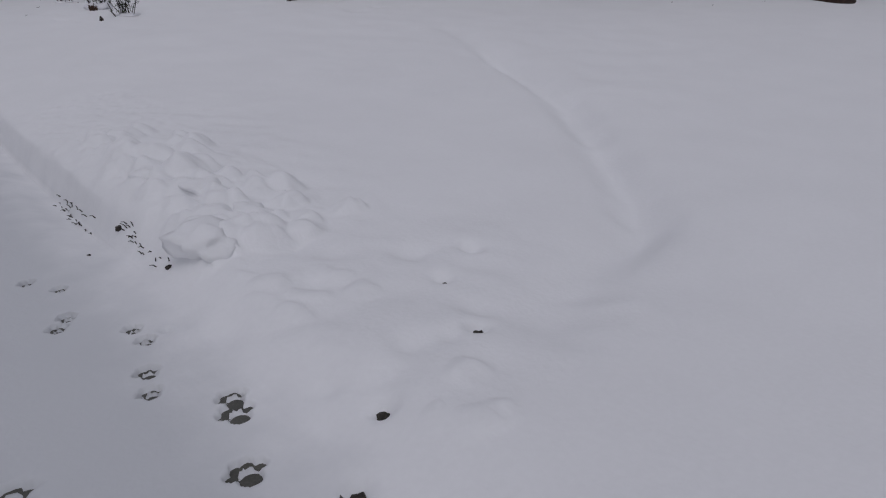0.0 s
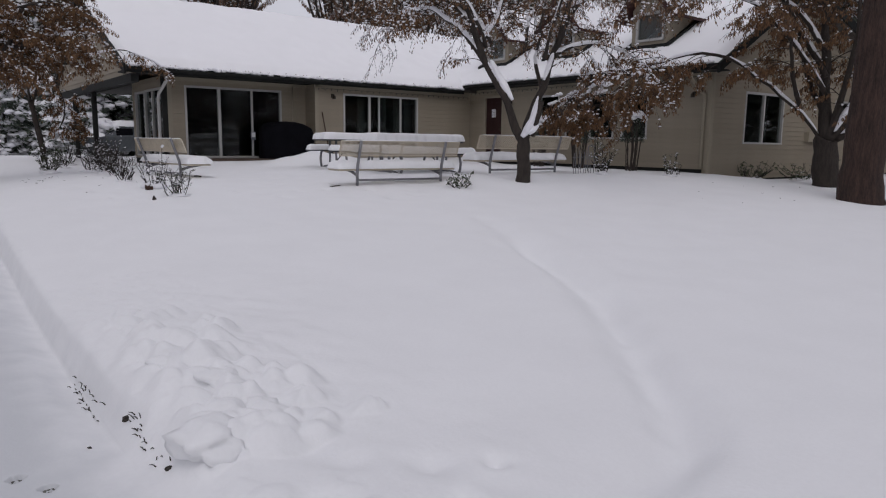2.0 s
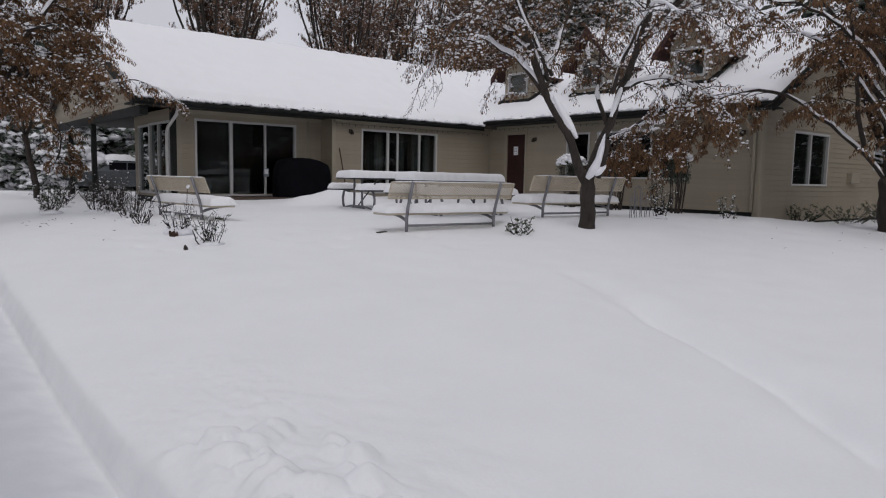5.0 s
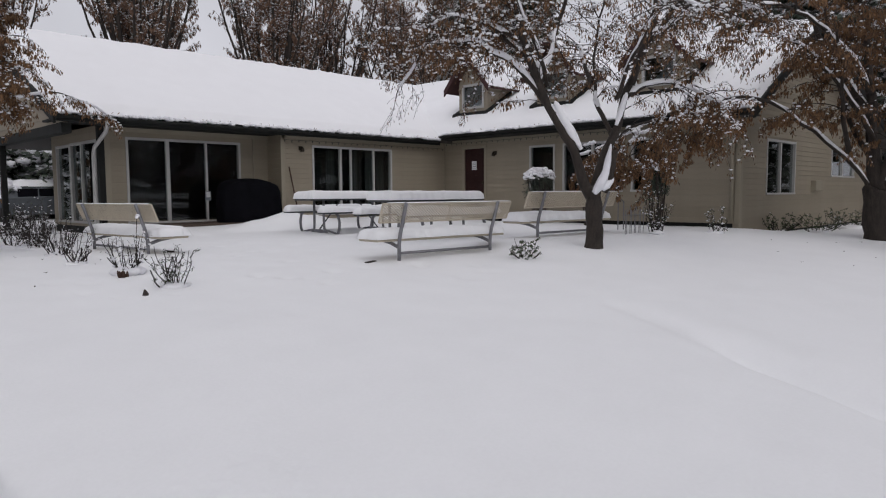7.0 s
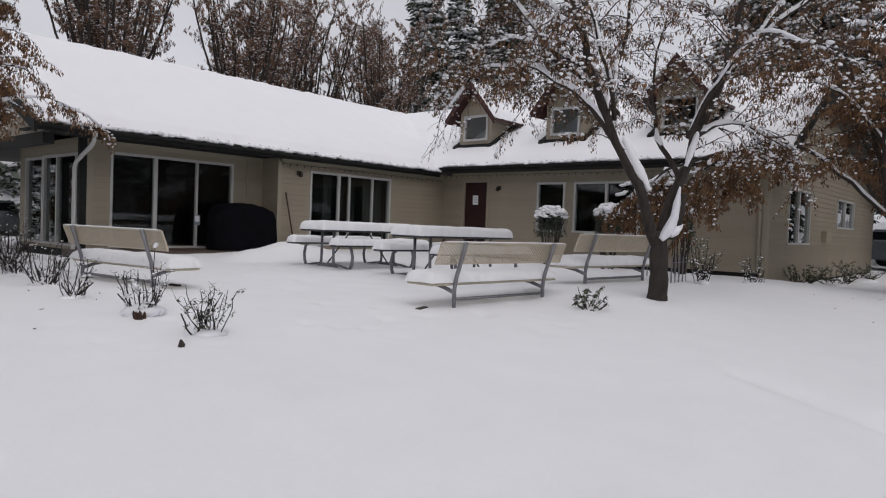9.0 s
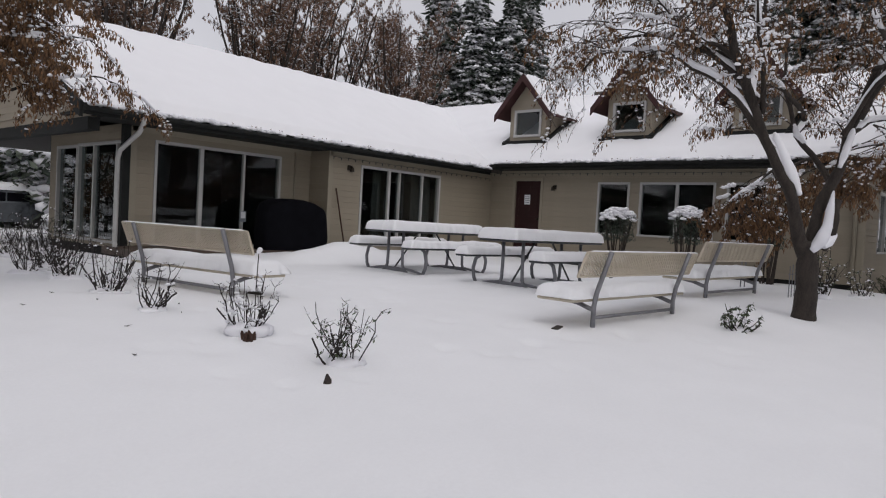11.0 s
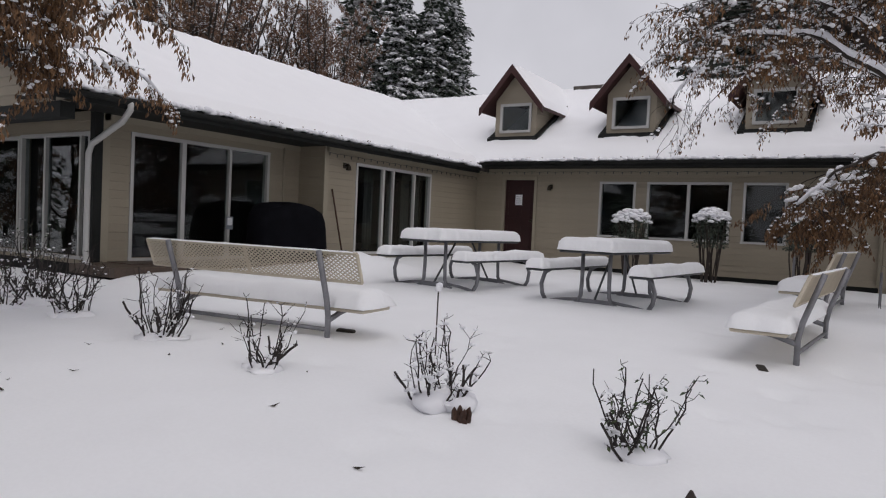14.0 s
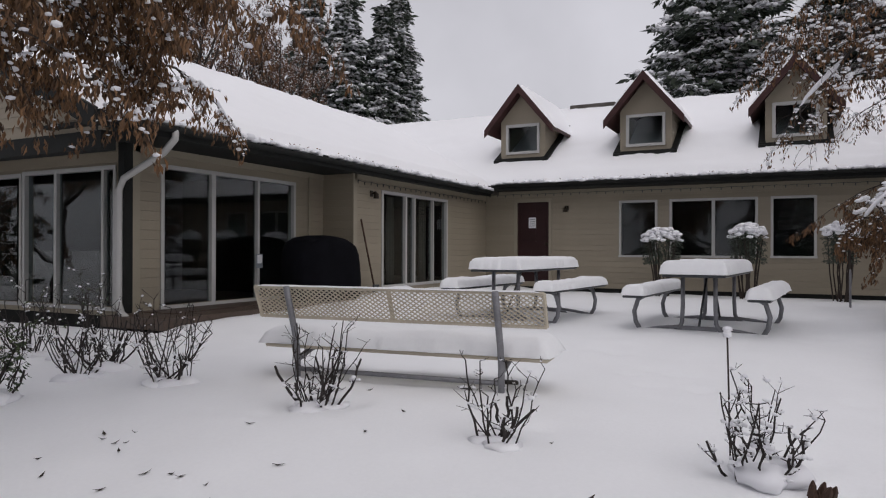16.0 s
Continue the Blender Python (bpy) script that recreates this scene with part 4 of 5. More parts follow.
class Wood:
    """Collects the limbs, twigs, leaves and snow of one tree."""

    def __init__(self, seed, far=False):
        self.rng = random.Random(seed)
        self.lump = chip if far else flake
        self.bark, self.twig, self.leaf, self.snow = ([], []), ([], []), ([], []), ([], [])

    def limb(self, pts, r0, r1, n=9, snow=True):
        pts = [Vector(p) for p in pts]
        fine = []
        for i in range(len(pts) - 1):
            a, b = pts[i], pts[i + 1]
            pa, pb = pts[max(i - 1, 0)], pts[min(i + 2, len(pts) - 1)]
            for k in range(5):
                t = k / 5
                q = 0.5 * ((2 * a) + (b - pa) * t + (2 * pa - 5 * a + 4 * b - pb) * t * t + (3 * a - pa - 3 * b + pb) * t ** 3)
                fine.append(q + Vector([noise.noise(q * 2.3 + Vector((9 * c, 0, 0))) for c in (1, 2, 3)]) * 0.07)
        fine.append(pts[-1])
        m = len(fine) - 1
        rad = [r0 + (r1 - r0) * (i / m) ** 0.8 for i in range(m + 1)]
        rad = [r * (1 + 0.1 * self.rng.uniform(-1, 1)) for r in rad]
        tube(*self.bark, fine, rad, n)
        if snow:
            run, keep = [], []
            for i in range(1, m + 1):
                d = (fine[i] - fine[i - 1]).normalized()
                flat = 1 - abs(d.z)
                if flat > 0.1 and noise.noise(fine[i] * 2.6) > -0.34:
                    run.append((fine[i] + Vector((0, 0, rad[i] * 0.8 * flat ** 0.3)) - Vector((d.x, d.y, 0)).normalized() * rad[i] * 0.62 * d.z * (1 if d.z > 0 else 0), (rad[i] * 0.85 + 0.014) * min(1.1, 0.75 + flat) * (1 + 0.35 * noise.noise(fine[i] * 6))))
                else:
                    keep.append(run)
                    run = []
            keep.append(run)
            for run in keep:
                if len(run) > 2:
                    rr = [r * (0.5 if i in (0, len(run) - 1) else 1) for i, (p, r) in enumerate(run)]
                    tube(*self.snow, [p for p, r in run], rr, 6)
        return fine, rad

    def spray(self, p, d, length, r, depth, leaves, leaf_size, snow_amount, sag=0.35, twist=0.6):
        """A branch that forks into finer twigs with hanging leaves."""
        rng = self.rng
        steps = 5
        pts, cur, dd = [Vector(p)], Vector(p), Vector(d).normalized()
        for i in range(steps):
            dd = (dd + Vector((rng.uniform(-1, 1), rng.uniform(-1, 1), rng.uniform(-0.7, 0.7))) * 0.22 + Vector((0, 0, -sag * (i + 1) / steps * 0.5))).normalized()
            cur = cur + dd * length / steps
            pts.append(cur.copy())
        tube(*self.twig, pts, [max(0.0025, r * (1 - 0.75 * i / steps)) for i in range(steps + 1)], 4 if depth < 2 else 5, cap=False)
        for i in range(1, steps + 1):
            if rng.random() < snow_amount:
                q = pts[i].lerp(pts[i - 1], rng.random())
                self.lump(*self.snow, q + Vector((0, 0, 0.008)), rng.uniform(0.012, 0.03) * (1.4 if depth > 1 else 1) * (3.4 if self.lump is chip else 1), rng)
        if depth > 0:
            for k in range(3 if depth > 1 else 4):
                i = rng.randint(1, steps)
                side = dd.cross(Vector((0, 0, 1)))
                side = side.normalized() if side.length > 0.1 else Vector((1, 0, 0))
                nd = (dd + side * rng.choice((-1, 1)) * rng.uniform(0.4, 1.1) * (1 + twist) * 0.7 + Vector((0, 0, rng.uniform(-0.35, 0.45)))).normalized()
                self.spray(pts[i], nd, length * rng.uniform(0.45, 0.7), r * 0.55, depth - 1, leaves, leaf_size, snow_amount, sag, twist)
        else:
            for k in range(leaves):
                q = pts[rng.randint(0, steps)] + Vector((rng.uniform(-1, 1), rng.uniform(-1, 1), rng.uniform(-1, 0.3))) * 0.05
                leaf_quad(*self.leaf, q, leaf_size * rng.uniform(0.6, 1.25), rng=rng)

    def build(self, name, label, leaf_mat=None, bark=None, group=""):
        r = root(name, Matrix(), label, "tree", group=group)
        raw("trunk", *self.bark, bark or BARK, r, "bark-covered trunk and limbs", smooth=True)
        if self.twig[0]:
            raw("brushwood", *self.twig, TWIG, r)["kind"] = "stuff"
        if self.leaf[0]:
            raw("crown", *self.leaf, leaf_mat or LEAF, r, "dry brown hanging leaves")["kind"] = "stuff"
        if self.snow[0]:
            raw("snow_load", *self.snow, FLAKE, r, "snow lying on the limbs", smooth=True)["kind"] = "stuff"
        return r


def placer(base, right, deep):
    b, R, D = Vector(base), Vector(right), Vector(deep)
    return lambda a, h, d=0.0: b + R * a + D * d + Vector((0, 0, h))


# small tree on the terrace
P = placer((9.47, 9.82, 0.88), (0.655, -0.756, 0), (0.756, 0.655, 0))
t = Wood(11)
t.limb([P(0.06, -0.1), P(0.02, 0.25), P(0, 0.75), P(-0.05, 0.95)], 0.145, 0.115, 14, snow=False)
mains = []
mains.append(t.limb([P(-0.03, 0.8), P(-0.3, 1.45, -0.1), P(-0.72, 2.2, -0.2), P(-1.05, 3.05, -0.1), P(-1.25, 3.9, 0.1), P(-1.5, 4.7, 0.2), P(-1.6, 5.4, 0.3)], 0.09, 0.03))
mains.append(t.limb([P(0.02, 0.8), P(0.22, 1.5, 0.1), P(0.48, 2.3, 0.15), P(0.9, 3.2, 0.2), P(1.4, 3.9, 0.15), P(1.95, 4.7, 0.1)], 0.085, 0.03))
mains.append(t.limb([P(-0.62, 2.05, -0.2), P(-1.15, 2.75, -0.1), P(-1.8, 3.2, 0.2), P(-2.45, 3.3, 0.5), P(-2.9, 3.0, 0.7), P(-3.2, 2.5, 0.8)], 0.05, 0.008))
mains.append(t.limb([P(0.6, 2.55, 0.15), P(0.8, 3.3, -0.2), P(0.88, 4.1, -0.3), P(0.85, 5.2, -0.4)], 0.06, 0.02))
mains.append(t.limb([P(0.5, 2.35, 0.1), P(1.0, 2.55, 0.4), P(1.6, 2.6, 0.7), P(2.1, 2.35, 0.9)], 0.045, 0.012))
mains.append(t.limb([P(-0.85, 2.5, -0.1), P(-0.6, 3.2, 0.5), P(-0.35, 4.2, 0.9), P(-0.2, 5.2, 1.2)], 0.055, 0.018))
mains.append(t.limb([P(-0.95, 2.8, -0.1), P(-1.6, 3.6, 0.3), P(-2.2, 4.4, 0.6), P(-2.7, 5.0, 0.7)], 0.045, 0.014))
mains.append(t.limb([P(0.3, 1.7, 0.1), P(0.15, 2.4, 0.7), P(0.2, 3.2, 1.3), P(0.4, 4.2, 1.6)], 0.045, 0.014))
# boughs that spread on all sides from the two stems, bending down at their tips
for start, way, reach, high in (((8.75, 10.6, 4.0), 90, 2.0, 0.5), ((8.8, 10.5, 3.9), 125, 1.6, 0.6), ((9.0, 10.3, 3.5), 65, 2.2, 0.8), ((8.7, 10.9, 4.7), 90, 1.3, 0.7), ((8.7, 10.9, 4.9), 150, 1.3, 0.8), ((9.6, 10.0, 3.4), 40, 2.4, 1.0), ((10.0, 9.3, 4.0), 330, 2.2, 0.8), ((10.1, 9.2, 4.3), 20, 2.2, 1.0), ((9.7, 9.6, 3.2), 250, 1.8, 1.2), ((8.9, 10.3, 3.4), 190, 1.7, 1.2), ((10.4, 8.9, 4.6), 290, 1.8, 0.8)):
    o, c, sn = Vector(start), math.cos(radians(way)), math.sin(radians(way))
    mains.append(t.limb([o, o + Vector((c * reach * 0.3, sn * reach * 0.3, high * 0.55)), o + Vector((c * reach * 0.65, sn * reach * 0.65, high)), o + Vector((c * reach, sn * reach, high * 0.8))], 0.038, 0.009, 7))
t.limb([P(0.16, 0.85, -0.02), P(0.27, 1.05, -0.05), P(0.33, 1.5, -0.02)], 0.07, 0.05)
for n, (fine, rad) in enumerate(mains):
    m = len(fine)
    bare = n == 2
    for k in range(int(m * 0.35), m, 1):
        dr = (fine[min(k + 1, m - 1)] - fine[k - 1]).normalized()
        a = t.rng.uniform(0, 6.28)
        out = Vector((math.cos(a), math.sin(a), t.rng.uniform(-0.1, 0.4)))
        if bare and k > m * 0.6:
            if k % 2:
                t.spray(fine[k], (dr * 0.9 + out * 0.6).normalized(), t.rng.uniform(0.4, 0.8), 0.006, 1, 2, 0.06, 0.3, sag=0.6)
        else:
            t.spray(fine[k], (dr * 0.7 + out).normalized(), t.rng.uniform(0.5, 1.0), 0.011, 2, 9 if n in (2, 6) else 5, 0.07, 0.22, sag=0.3 if n < 8 else 0.5)
    if not bare:
        t.spray(fine[-1], (fine[-1] - fine[-3]).normalized(), 0.8, 0.012, 2, 8, 0.065, 0.5, sag=0.45)
# the leafiest drooping boughs
for q, d in ((P(1.7, 2.6, 0.7), (0.3, -0.5, -0.3)), (P(1.3, 2.6, 0.5), (0.5, -0.3, -0.3)), (P(2.1, 2.4, 0.9), (0.4, -0.4, -0.5)), (P(-1.9, 3.25, 0.25), (-0.2, 0.6, 0)), (P(0.9, 2.5, 0.3), (0.5, -0.5, -0.2))):
    for k in range(2):
        t.spray(q, d, 0.55, 0.012, 2, 13, 0.075, 0.7, sag=0.5)
# snow plastered into the fork and along the upper side of the stems
for pts, rr in (([P(0.0, 0.84, -0.1), P(0.1, 0.97, -0.12), P(0.18, 1.15, -0.1), P(0.22, 1.35, -0.06), P(0.27, 1.6, -0.02)], (0.05, 0.085, 0.06, 0.045, 0.02)), ([P(-0.2, 1.52, -0.12), P(-0.34, 1.75, -0.16), P(-0.5, 2.02, -0.2), P(-0.62, 2.25, -0.22)], (0.03, 0.07, 0.065, 0.03)), ([P(0.12, 0.92, -0.12), P(0.2, 0.96, -0.12), P(0.3, 1.08, -0.08)], (0.06, 0.07, 0.03)), ([P(0.36, 1.9, 0.05), P(0.44, 2.15, 0.06), P(0.52, 2.4, 0.08)], (0.03, 0.055, 0.03))):
    fine = []
    for (p0, r0), (p1, r1) in zip(zip(pts, rr), zip(pts[1:], rr[1:])):
        for k in range(5):
            q = p0.lerp(p1, k / 5)
            fine.append((q, (r0 + (r1 - r0) * k / 5) * (1 + 0.3 * noise.noise(q * 9))))
    fine.append((pts[-1], rr[-1] * 0.5))
    tube(*t.snow, [q for q, r in fine], [r for q, r in fine], 9)
t.build("maple_tree", "small forked tree with brown leaves and snowy limbs")

# tree by the gable
P = placer((17.26, 7.66, 0.8), (0.62, -0.785, 0), (0.785, 0.62, 0))
t = Wood(23)
t.limb([P(0.05, -0.4), P(0, 0.4), P(-0.02, 1.0)], 0.32, 0.26, 14, snow=False)
mains = []
for pts, r in (([P(-0.1, 0.9), Vector((16.6, 8.5, 2.8)), Vector((15.6, 9.66, 3.75)), Vector((14.4, 10.7, 3.5)), Vector((13.2, 11.3, 3.05)), Vector((12.5, 11.8, 2.45))], 0.05),
               ([P(0, 0.9), P(-0.1, 1.9, 0.1), P(-0.2, 3.2, 0.1), P(-0.35, 4.6, 0.2), P(-0.6, 6.2, 0.2)], 0.19),
               ([P(0.1, 0.9), P(0.5, 1.8, 0.1), P(0.8, 3.0, 0.3), P(1.0, 4.5, 0.4), P(1.3, 6.2, 0.4)], 0.13),
               ([P(0.2, 1.0), P(0.9, 1.5, -0.2), P(1.6, 2.2, -0.2), P(2.4, 3.2, 0)], 0.1),
               ([P(-0.15, 2.4), P(-0.8, 3.6, 0.3), P(-1.4, 4.8, 0.5), P(-2.2, 5.8, 0.6)], 0.08),
               ([P(-0.2, 3.0), P(-1.1, 3.9, -0.6), P(-2.2, 4.5, -1.2), P(-3.0, 4.6, -1.4)], 0.06),
               ([P(-0.7, 1.7, -0.2), P(-1.0, 2.6, -0.5), P(-1.1, 3.6, -0.7), P(-1.4, 4.4, -0.8)], 0.06),
               ([P(0.85, 3.2, 0.3), P(1.8, 4.2, 0.0), P(2.8, 4.9, -0.3)], 0.06),
               ([P(0.0, 1.0), P(0.2, 2.2, -0.3), P(0.3, 3.6, -0.5), P(0.2, 5.2, -0.6)], 0.1),
               ([P(-0.05, 1.4), P(-0.5, 2.6, 0.4), P(-0.8, 4.0, 0.6), P(-1.0, 5.4, 0.7)], 0.08),
               ([P(-0.1, 2.0), P(-0.9, 3.1, -0.2), P(-1.8, 4.0, -0.3), P(-2.6, 4.3, -0.4)], 0.06)):
    mains.append(t.limb(pts, r, 0.02))
for fine, rad in mains:
    m = len(fine)
    for k in range(int(m * 0.3), m, 1):
        if k % 3 == 0:
            continue
        a = t.rng.uniform(0, 6.28)
        out = Vector((math.cos(a), math.sin(a), t.rng.uniform(-0.3, 0.35)))
        dr = (fine[min(k + 1, m - 1)] - fine[k - 1]).normalized()
        t.spray(fine[k], (dr * 0.6 + out).normalized(), t.rng.uniform(0.8, 1.4), 0.014, 2, 26, 0.09, 0.16, sag=0.4)
for k in range(26):
    s = k / 25
    q = Vector((15.4, 9.8, 3.7)).lerp(Vector((12.7, 11.7, 2.6)), s) + Vector((t.rng.uniform(-0.3, 0.3), t.rng.uniform(-0.3, 0.3), t.rng.uniform(-0.35, 0.15)))
    t.spray(q, (t.rng.uniform(-0.8, 0.1), t.rng.uniform(-0.1, 0.7), -0.3), 0.6, 0.012, 2, 22, 0.085, 0.15, sag=0.5)
for k in range(30):
    s = t.rng.random() ** 0.6
    q = Vector((15.0, 10.1, 3.75)).lerp(Vector((12.5, 11.9, 2.5)), s) + Vector((t.rng.uniform(-0.35, 0.35), t.rng.uniform(-0.35, 0.35), t.rng.uniform(-0.12, 0.12)))
    run = Vector((t.rng.uniform(-1, 0.2), t.rng.uniform(-0.3, 1), -0.3)).normalized()
    for g in range(t.rng.randint(3, 7)):
        flake(*t.snow, q + run * 0.035 * g + Vector((0, 0, t.rng.uniform(-0.012, 0.012))), t.rng.uniform(0.03, 0.06), t.rng)
t.build("maple_tree", "spreading many-limbed tree with brown leaves beside the house")

# leafy tree whose boughs hang in front of the porch
t = Wood(37)
B = Vector((1.1, 17.6, 0.65))
TURNED = Matrix.Rotation(radians(25), 3, 'Z')
t.limb([B + Vector((0, 0, -0.1)), B + Vector((0.05, 0, 0.8)), B + Vector((0.1, -0.05, 1.7))], 0.17, 0.14, 14, snow=False)
mains = []
for pts, r in (([(0.1, 0, 1.6), (0.9, -0.3, 2.5), (1.8, -0.4, 3.0), (2.6, -0.5, 3.2)], 0.07),
               ([(0.1, 0, 1.6), (0.6, -0.8, 2.6), (1.2, -1.5, 3.1), (1.9, -2.1, 3.3)], 0.07),
               ([(0.1, 0, 1.7), (0.6, -0.3, 3.0), (1.4, -0.6, 3.9), (2.3, -0.8, 4.4)], 0.08),
               ([(0.05, 0, 1.7), (0.1, -1.0, 2.8), (0.3, -1.9, 3.4), (0.6, -2.6, 3.6)], 0.07),
               ([(0.1, 0, 1.7), (0.3, 0.2, 3.2), (0.6, 0.3, 4.6), (0.9, 0.1, 5.8)], 0.1),
               ([(0.1, 0, 1.7), (0.8, 0.4, 3.0), (1.6, 0.6, 4.2), (2.3, 0.7, 5.0)], 0.07),
               ([(0.0, 0, 1.7), (-0.8, -0.2, 2.8), (-1.8, -0.4, 3.6), (-2.6, -0.5, 4.0)], 0.07),
               ([(0.4, 0, 3.4), (1.1, -0.4, 4.5), (1.9, -0.8, 5.4)], 0.06),
               ([(0.6, -0.8, 2.6), (1.0, -1.2, 3.6), (1.6, -1.6, 4.6), (2.0, -1.8, 5.2)], 0.06),
               ([(0.9, -0.3, 2.5), (1.7, -0.9, 3.4), (2.5, -1.2, 3.9)], 0.05),
               ([(0.0, 0, 1.7), (-0.5, -1.0, 3.0), (-0.9, -1.9, 4.0)], 0.06)):
    mains.append(t.limb([B + TURNED @ Vector((p[0] * 0.74, p[1] * 0.8, p[2] - 0.11 * max(0.0, p[0]))) for p in pts], r, 0.018))
for fine, rad in mains:
    m = len(fine)
    for k in range(int(m * 0.3), m, 1):
        a = t.rng.uniform(0, 6.28)
        out = Vector((math.cos(a), math.sin(a), t.rng.uniform(-0.15, 0.4)))
        dr = (fine[min(k + 1, m - 1)] - fine[k - 1]).normalized()
        t.spray(fine[k], (dr * 0.6 + out).normalized(), t.rng.uniform(0.55, 0.95), 0.013, 2, 36, 0.07, 0.5, sag=0.42)
# the long bough that reaches towards the roof's corner
fine, rad = t.limb([Vector((1.4, 17.4, 0.7)) + Vector(p) for p in ((1.6, 0.2, 2.5), (2.0, 0.4, 2.7), (2.8, 0.7, 2.95), (3.4, 0.9, 2.85), (3.95, 1.05, 2.6))], 0.02, 0.006, 6)
for k in range(2, len(fine)):
    a = t.rng.uniform(0, 6.28)
    t.spray(fine[k], (0.8 + 0.4 * math.cos(a), 0.5 * math.sin(a), -0.4), 0.28, 0.006, 1, 9, 0.08, 0.5, sag=0.5)
t.build("maple_tree", "tree with dense hanging brown leaves dusted with snow")

# slim leaning tree beyond the porch
t = Wood(39)
B = Vector((3.64, 26.5, 0.75))
t.limb([B + Vector((0, 0, -0.2)), B + Vector((-0.12, 0, 0.9)), B + Vector((-0.3, 0.1, 2.0))], 0.11, 0.08, 10, snow=False)
for pts in ([(-0.25, 0.1, 1.9), (-0.8, 0.2, 2.9), (-1.4, 0.2, 3.8)], [(-0.25, 0.1, 1.9), (0.1, -0.2, 3.0), (0.4, -0.4, 4.2)], [(-0.1, 0, 0.9), (0.4, -0.1, 1.1), (0.7, -0.1, 1.7), (0.5, -0.1, 2.5)], [(-0.3, 0.1, 2.0), (-0.5, -0.8, 2.8), (-0.7, -1.4, 3.3)]):
    fine, rad = t.limb([B + Vector(p) for p in pts], 0.05, 0.012, 7)
    for k in range(5, len(fine)):
        a = t.rng.uniform(0, 6.28)
        t.spray(fine[k], (math.cos(a), math.sin(a), 0.1), 0.7, 0.012, 2, 12, 0.11, 0.4, sag=0.5)
t.build("maple_tree", "slim leaning tree with brown leaves beyond the porch")

# great conifer trunk on the lawn
t = Wood(41)
base = Vector((15.1, 5.98, 0.5))
fine, rad = t.limb([base + Vector((0, 0, -0.2)), base + Vector((0, 0, 0.3)), base + Vector((0.03, 0, 2)), base + Vector((0.1, 0.05, 6)), base + Vector((0.1, 0.1, 14))], 0.48, 0.24, 24, snow=False)
r = t.build("conifer_tree", "massive straight conifer trunk with furrowed red-brown bark", bark=REDBARK)


def pads(seed, height, spread, start, whorls, per, size, droop, snow, lump):
    """A conifer's crown: needle sprays as lists, and the snow on them."""
    rng = random.Random(seed)
    nv, nf, sv, sf = [], [], [], []
    total = whorls * per
    for wv in range(whorls):
        for k in range(per):
            t = min(0.985, ((wv * per + k + rng.uniform(-per, per)) / total) % 1.0)
            reach = spread * (1 - t) ** 0.8 + 0.12
            a = rng.uniform(0, 6.28)
            ln = reach * rng.uniform(0.45, 1.15) * (0.8 + 0.75 * noise.noise(Vector((math.cos(a) * 1.3, math.sin(a) * 1.3, t * 9 + seed))))
            z = start + (height - start) * t ** 0.92
            lift = rng.uniform(-0.2, 0.3)
            d = Vector((math.cos(a), math.sin(a), 0))
            s = Vector((-d.y, d.x, 0))
            nseg = max(3, int(ln / 0.33))
            for i in range(1, nseg + 1):
                q = i / nseg
                c = d * ln * q + Vector((0, 0, z - droop * ln * q ** 1.5 + (0.12 + lift) * ln * q))
                wide = size * (1.1 - 0.5 * q)
                for m in range(5):
                    o = c + s * rng.uniform(-1, 1) * wide + Vector((0, 0, rng.uniform(-0.16, 0.1))) * size
                    tip = o + (d * rng.uniform(0.1, 1) + s * rng.uniform(-1, 1) + Vector((0, 0, rng.uniform(-0.7, 0.15)))) * size * 0.85
                    x = (tip - o).cross(Vector((rng.uniform(-1, 1), rng.uniform(-1, 1), 1))).normalized() * size * 0.16
                    j = len(nv)
                    nv.extend([tuple(o), tuple(o.lerp(tip, 0.5) + x), tuple(tip), tuple(o.lerp(tip, 0.5) - x)])
                    nf.append((j, j + 1, j + 2, j + 3))
                if rng.random() < snow * (0.8 + 0.9 * noise.noise(c * 0.45)):
                    for m in range(4):
                        lump(sv, sf, c + s * rng.uniform(-1, 1) * wide * 0.8 + Vector((0, 0, rng.uniform(-0.1, 0.12) * size)), size * rng.uniform(0.14, 0.5), rng)
    return nv, nf, sv, sf


def conifer(name, m, seed, height, spread, start, whorls, per, size, droop, snow, label, lump=chip):
    r = root(name, m, label, "conifer", group="snowy conifers behind the house")
    v, f = [], []
    tube(v, f, [(0, 0, -0.5), (0.05, 0, height * 0.5), (0, 0, height)], [height * 0.014, height * 0.009, 0.02], 8)
    raw("trunk", v, f, BARK, r, smooth=True)
    nv, nf, sv, sf = pads(seed, height, spread, start, whorls, per, size, droop, snow, lump)
    raw("crown", nv, nf, NEEDLE, r, "dark green needles")["kind"] = "stuff"
    raw("snow_load", sv, sf, FLAKE, r, "snow on the boughs", smooth=True)["kind"] = "stuff"
    return r


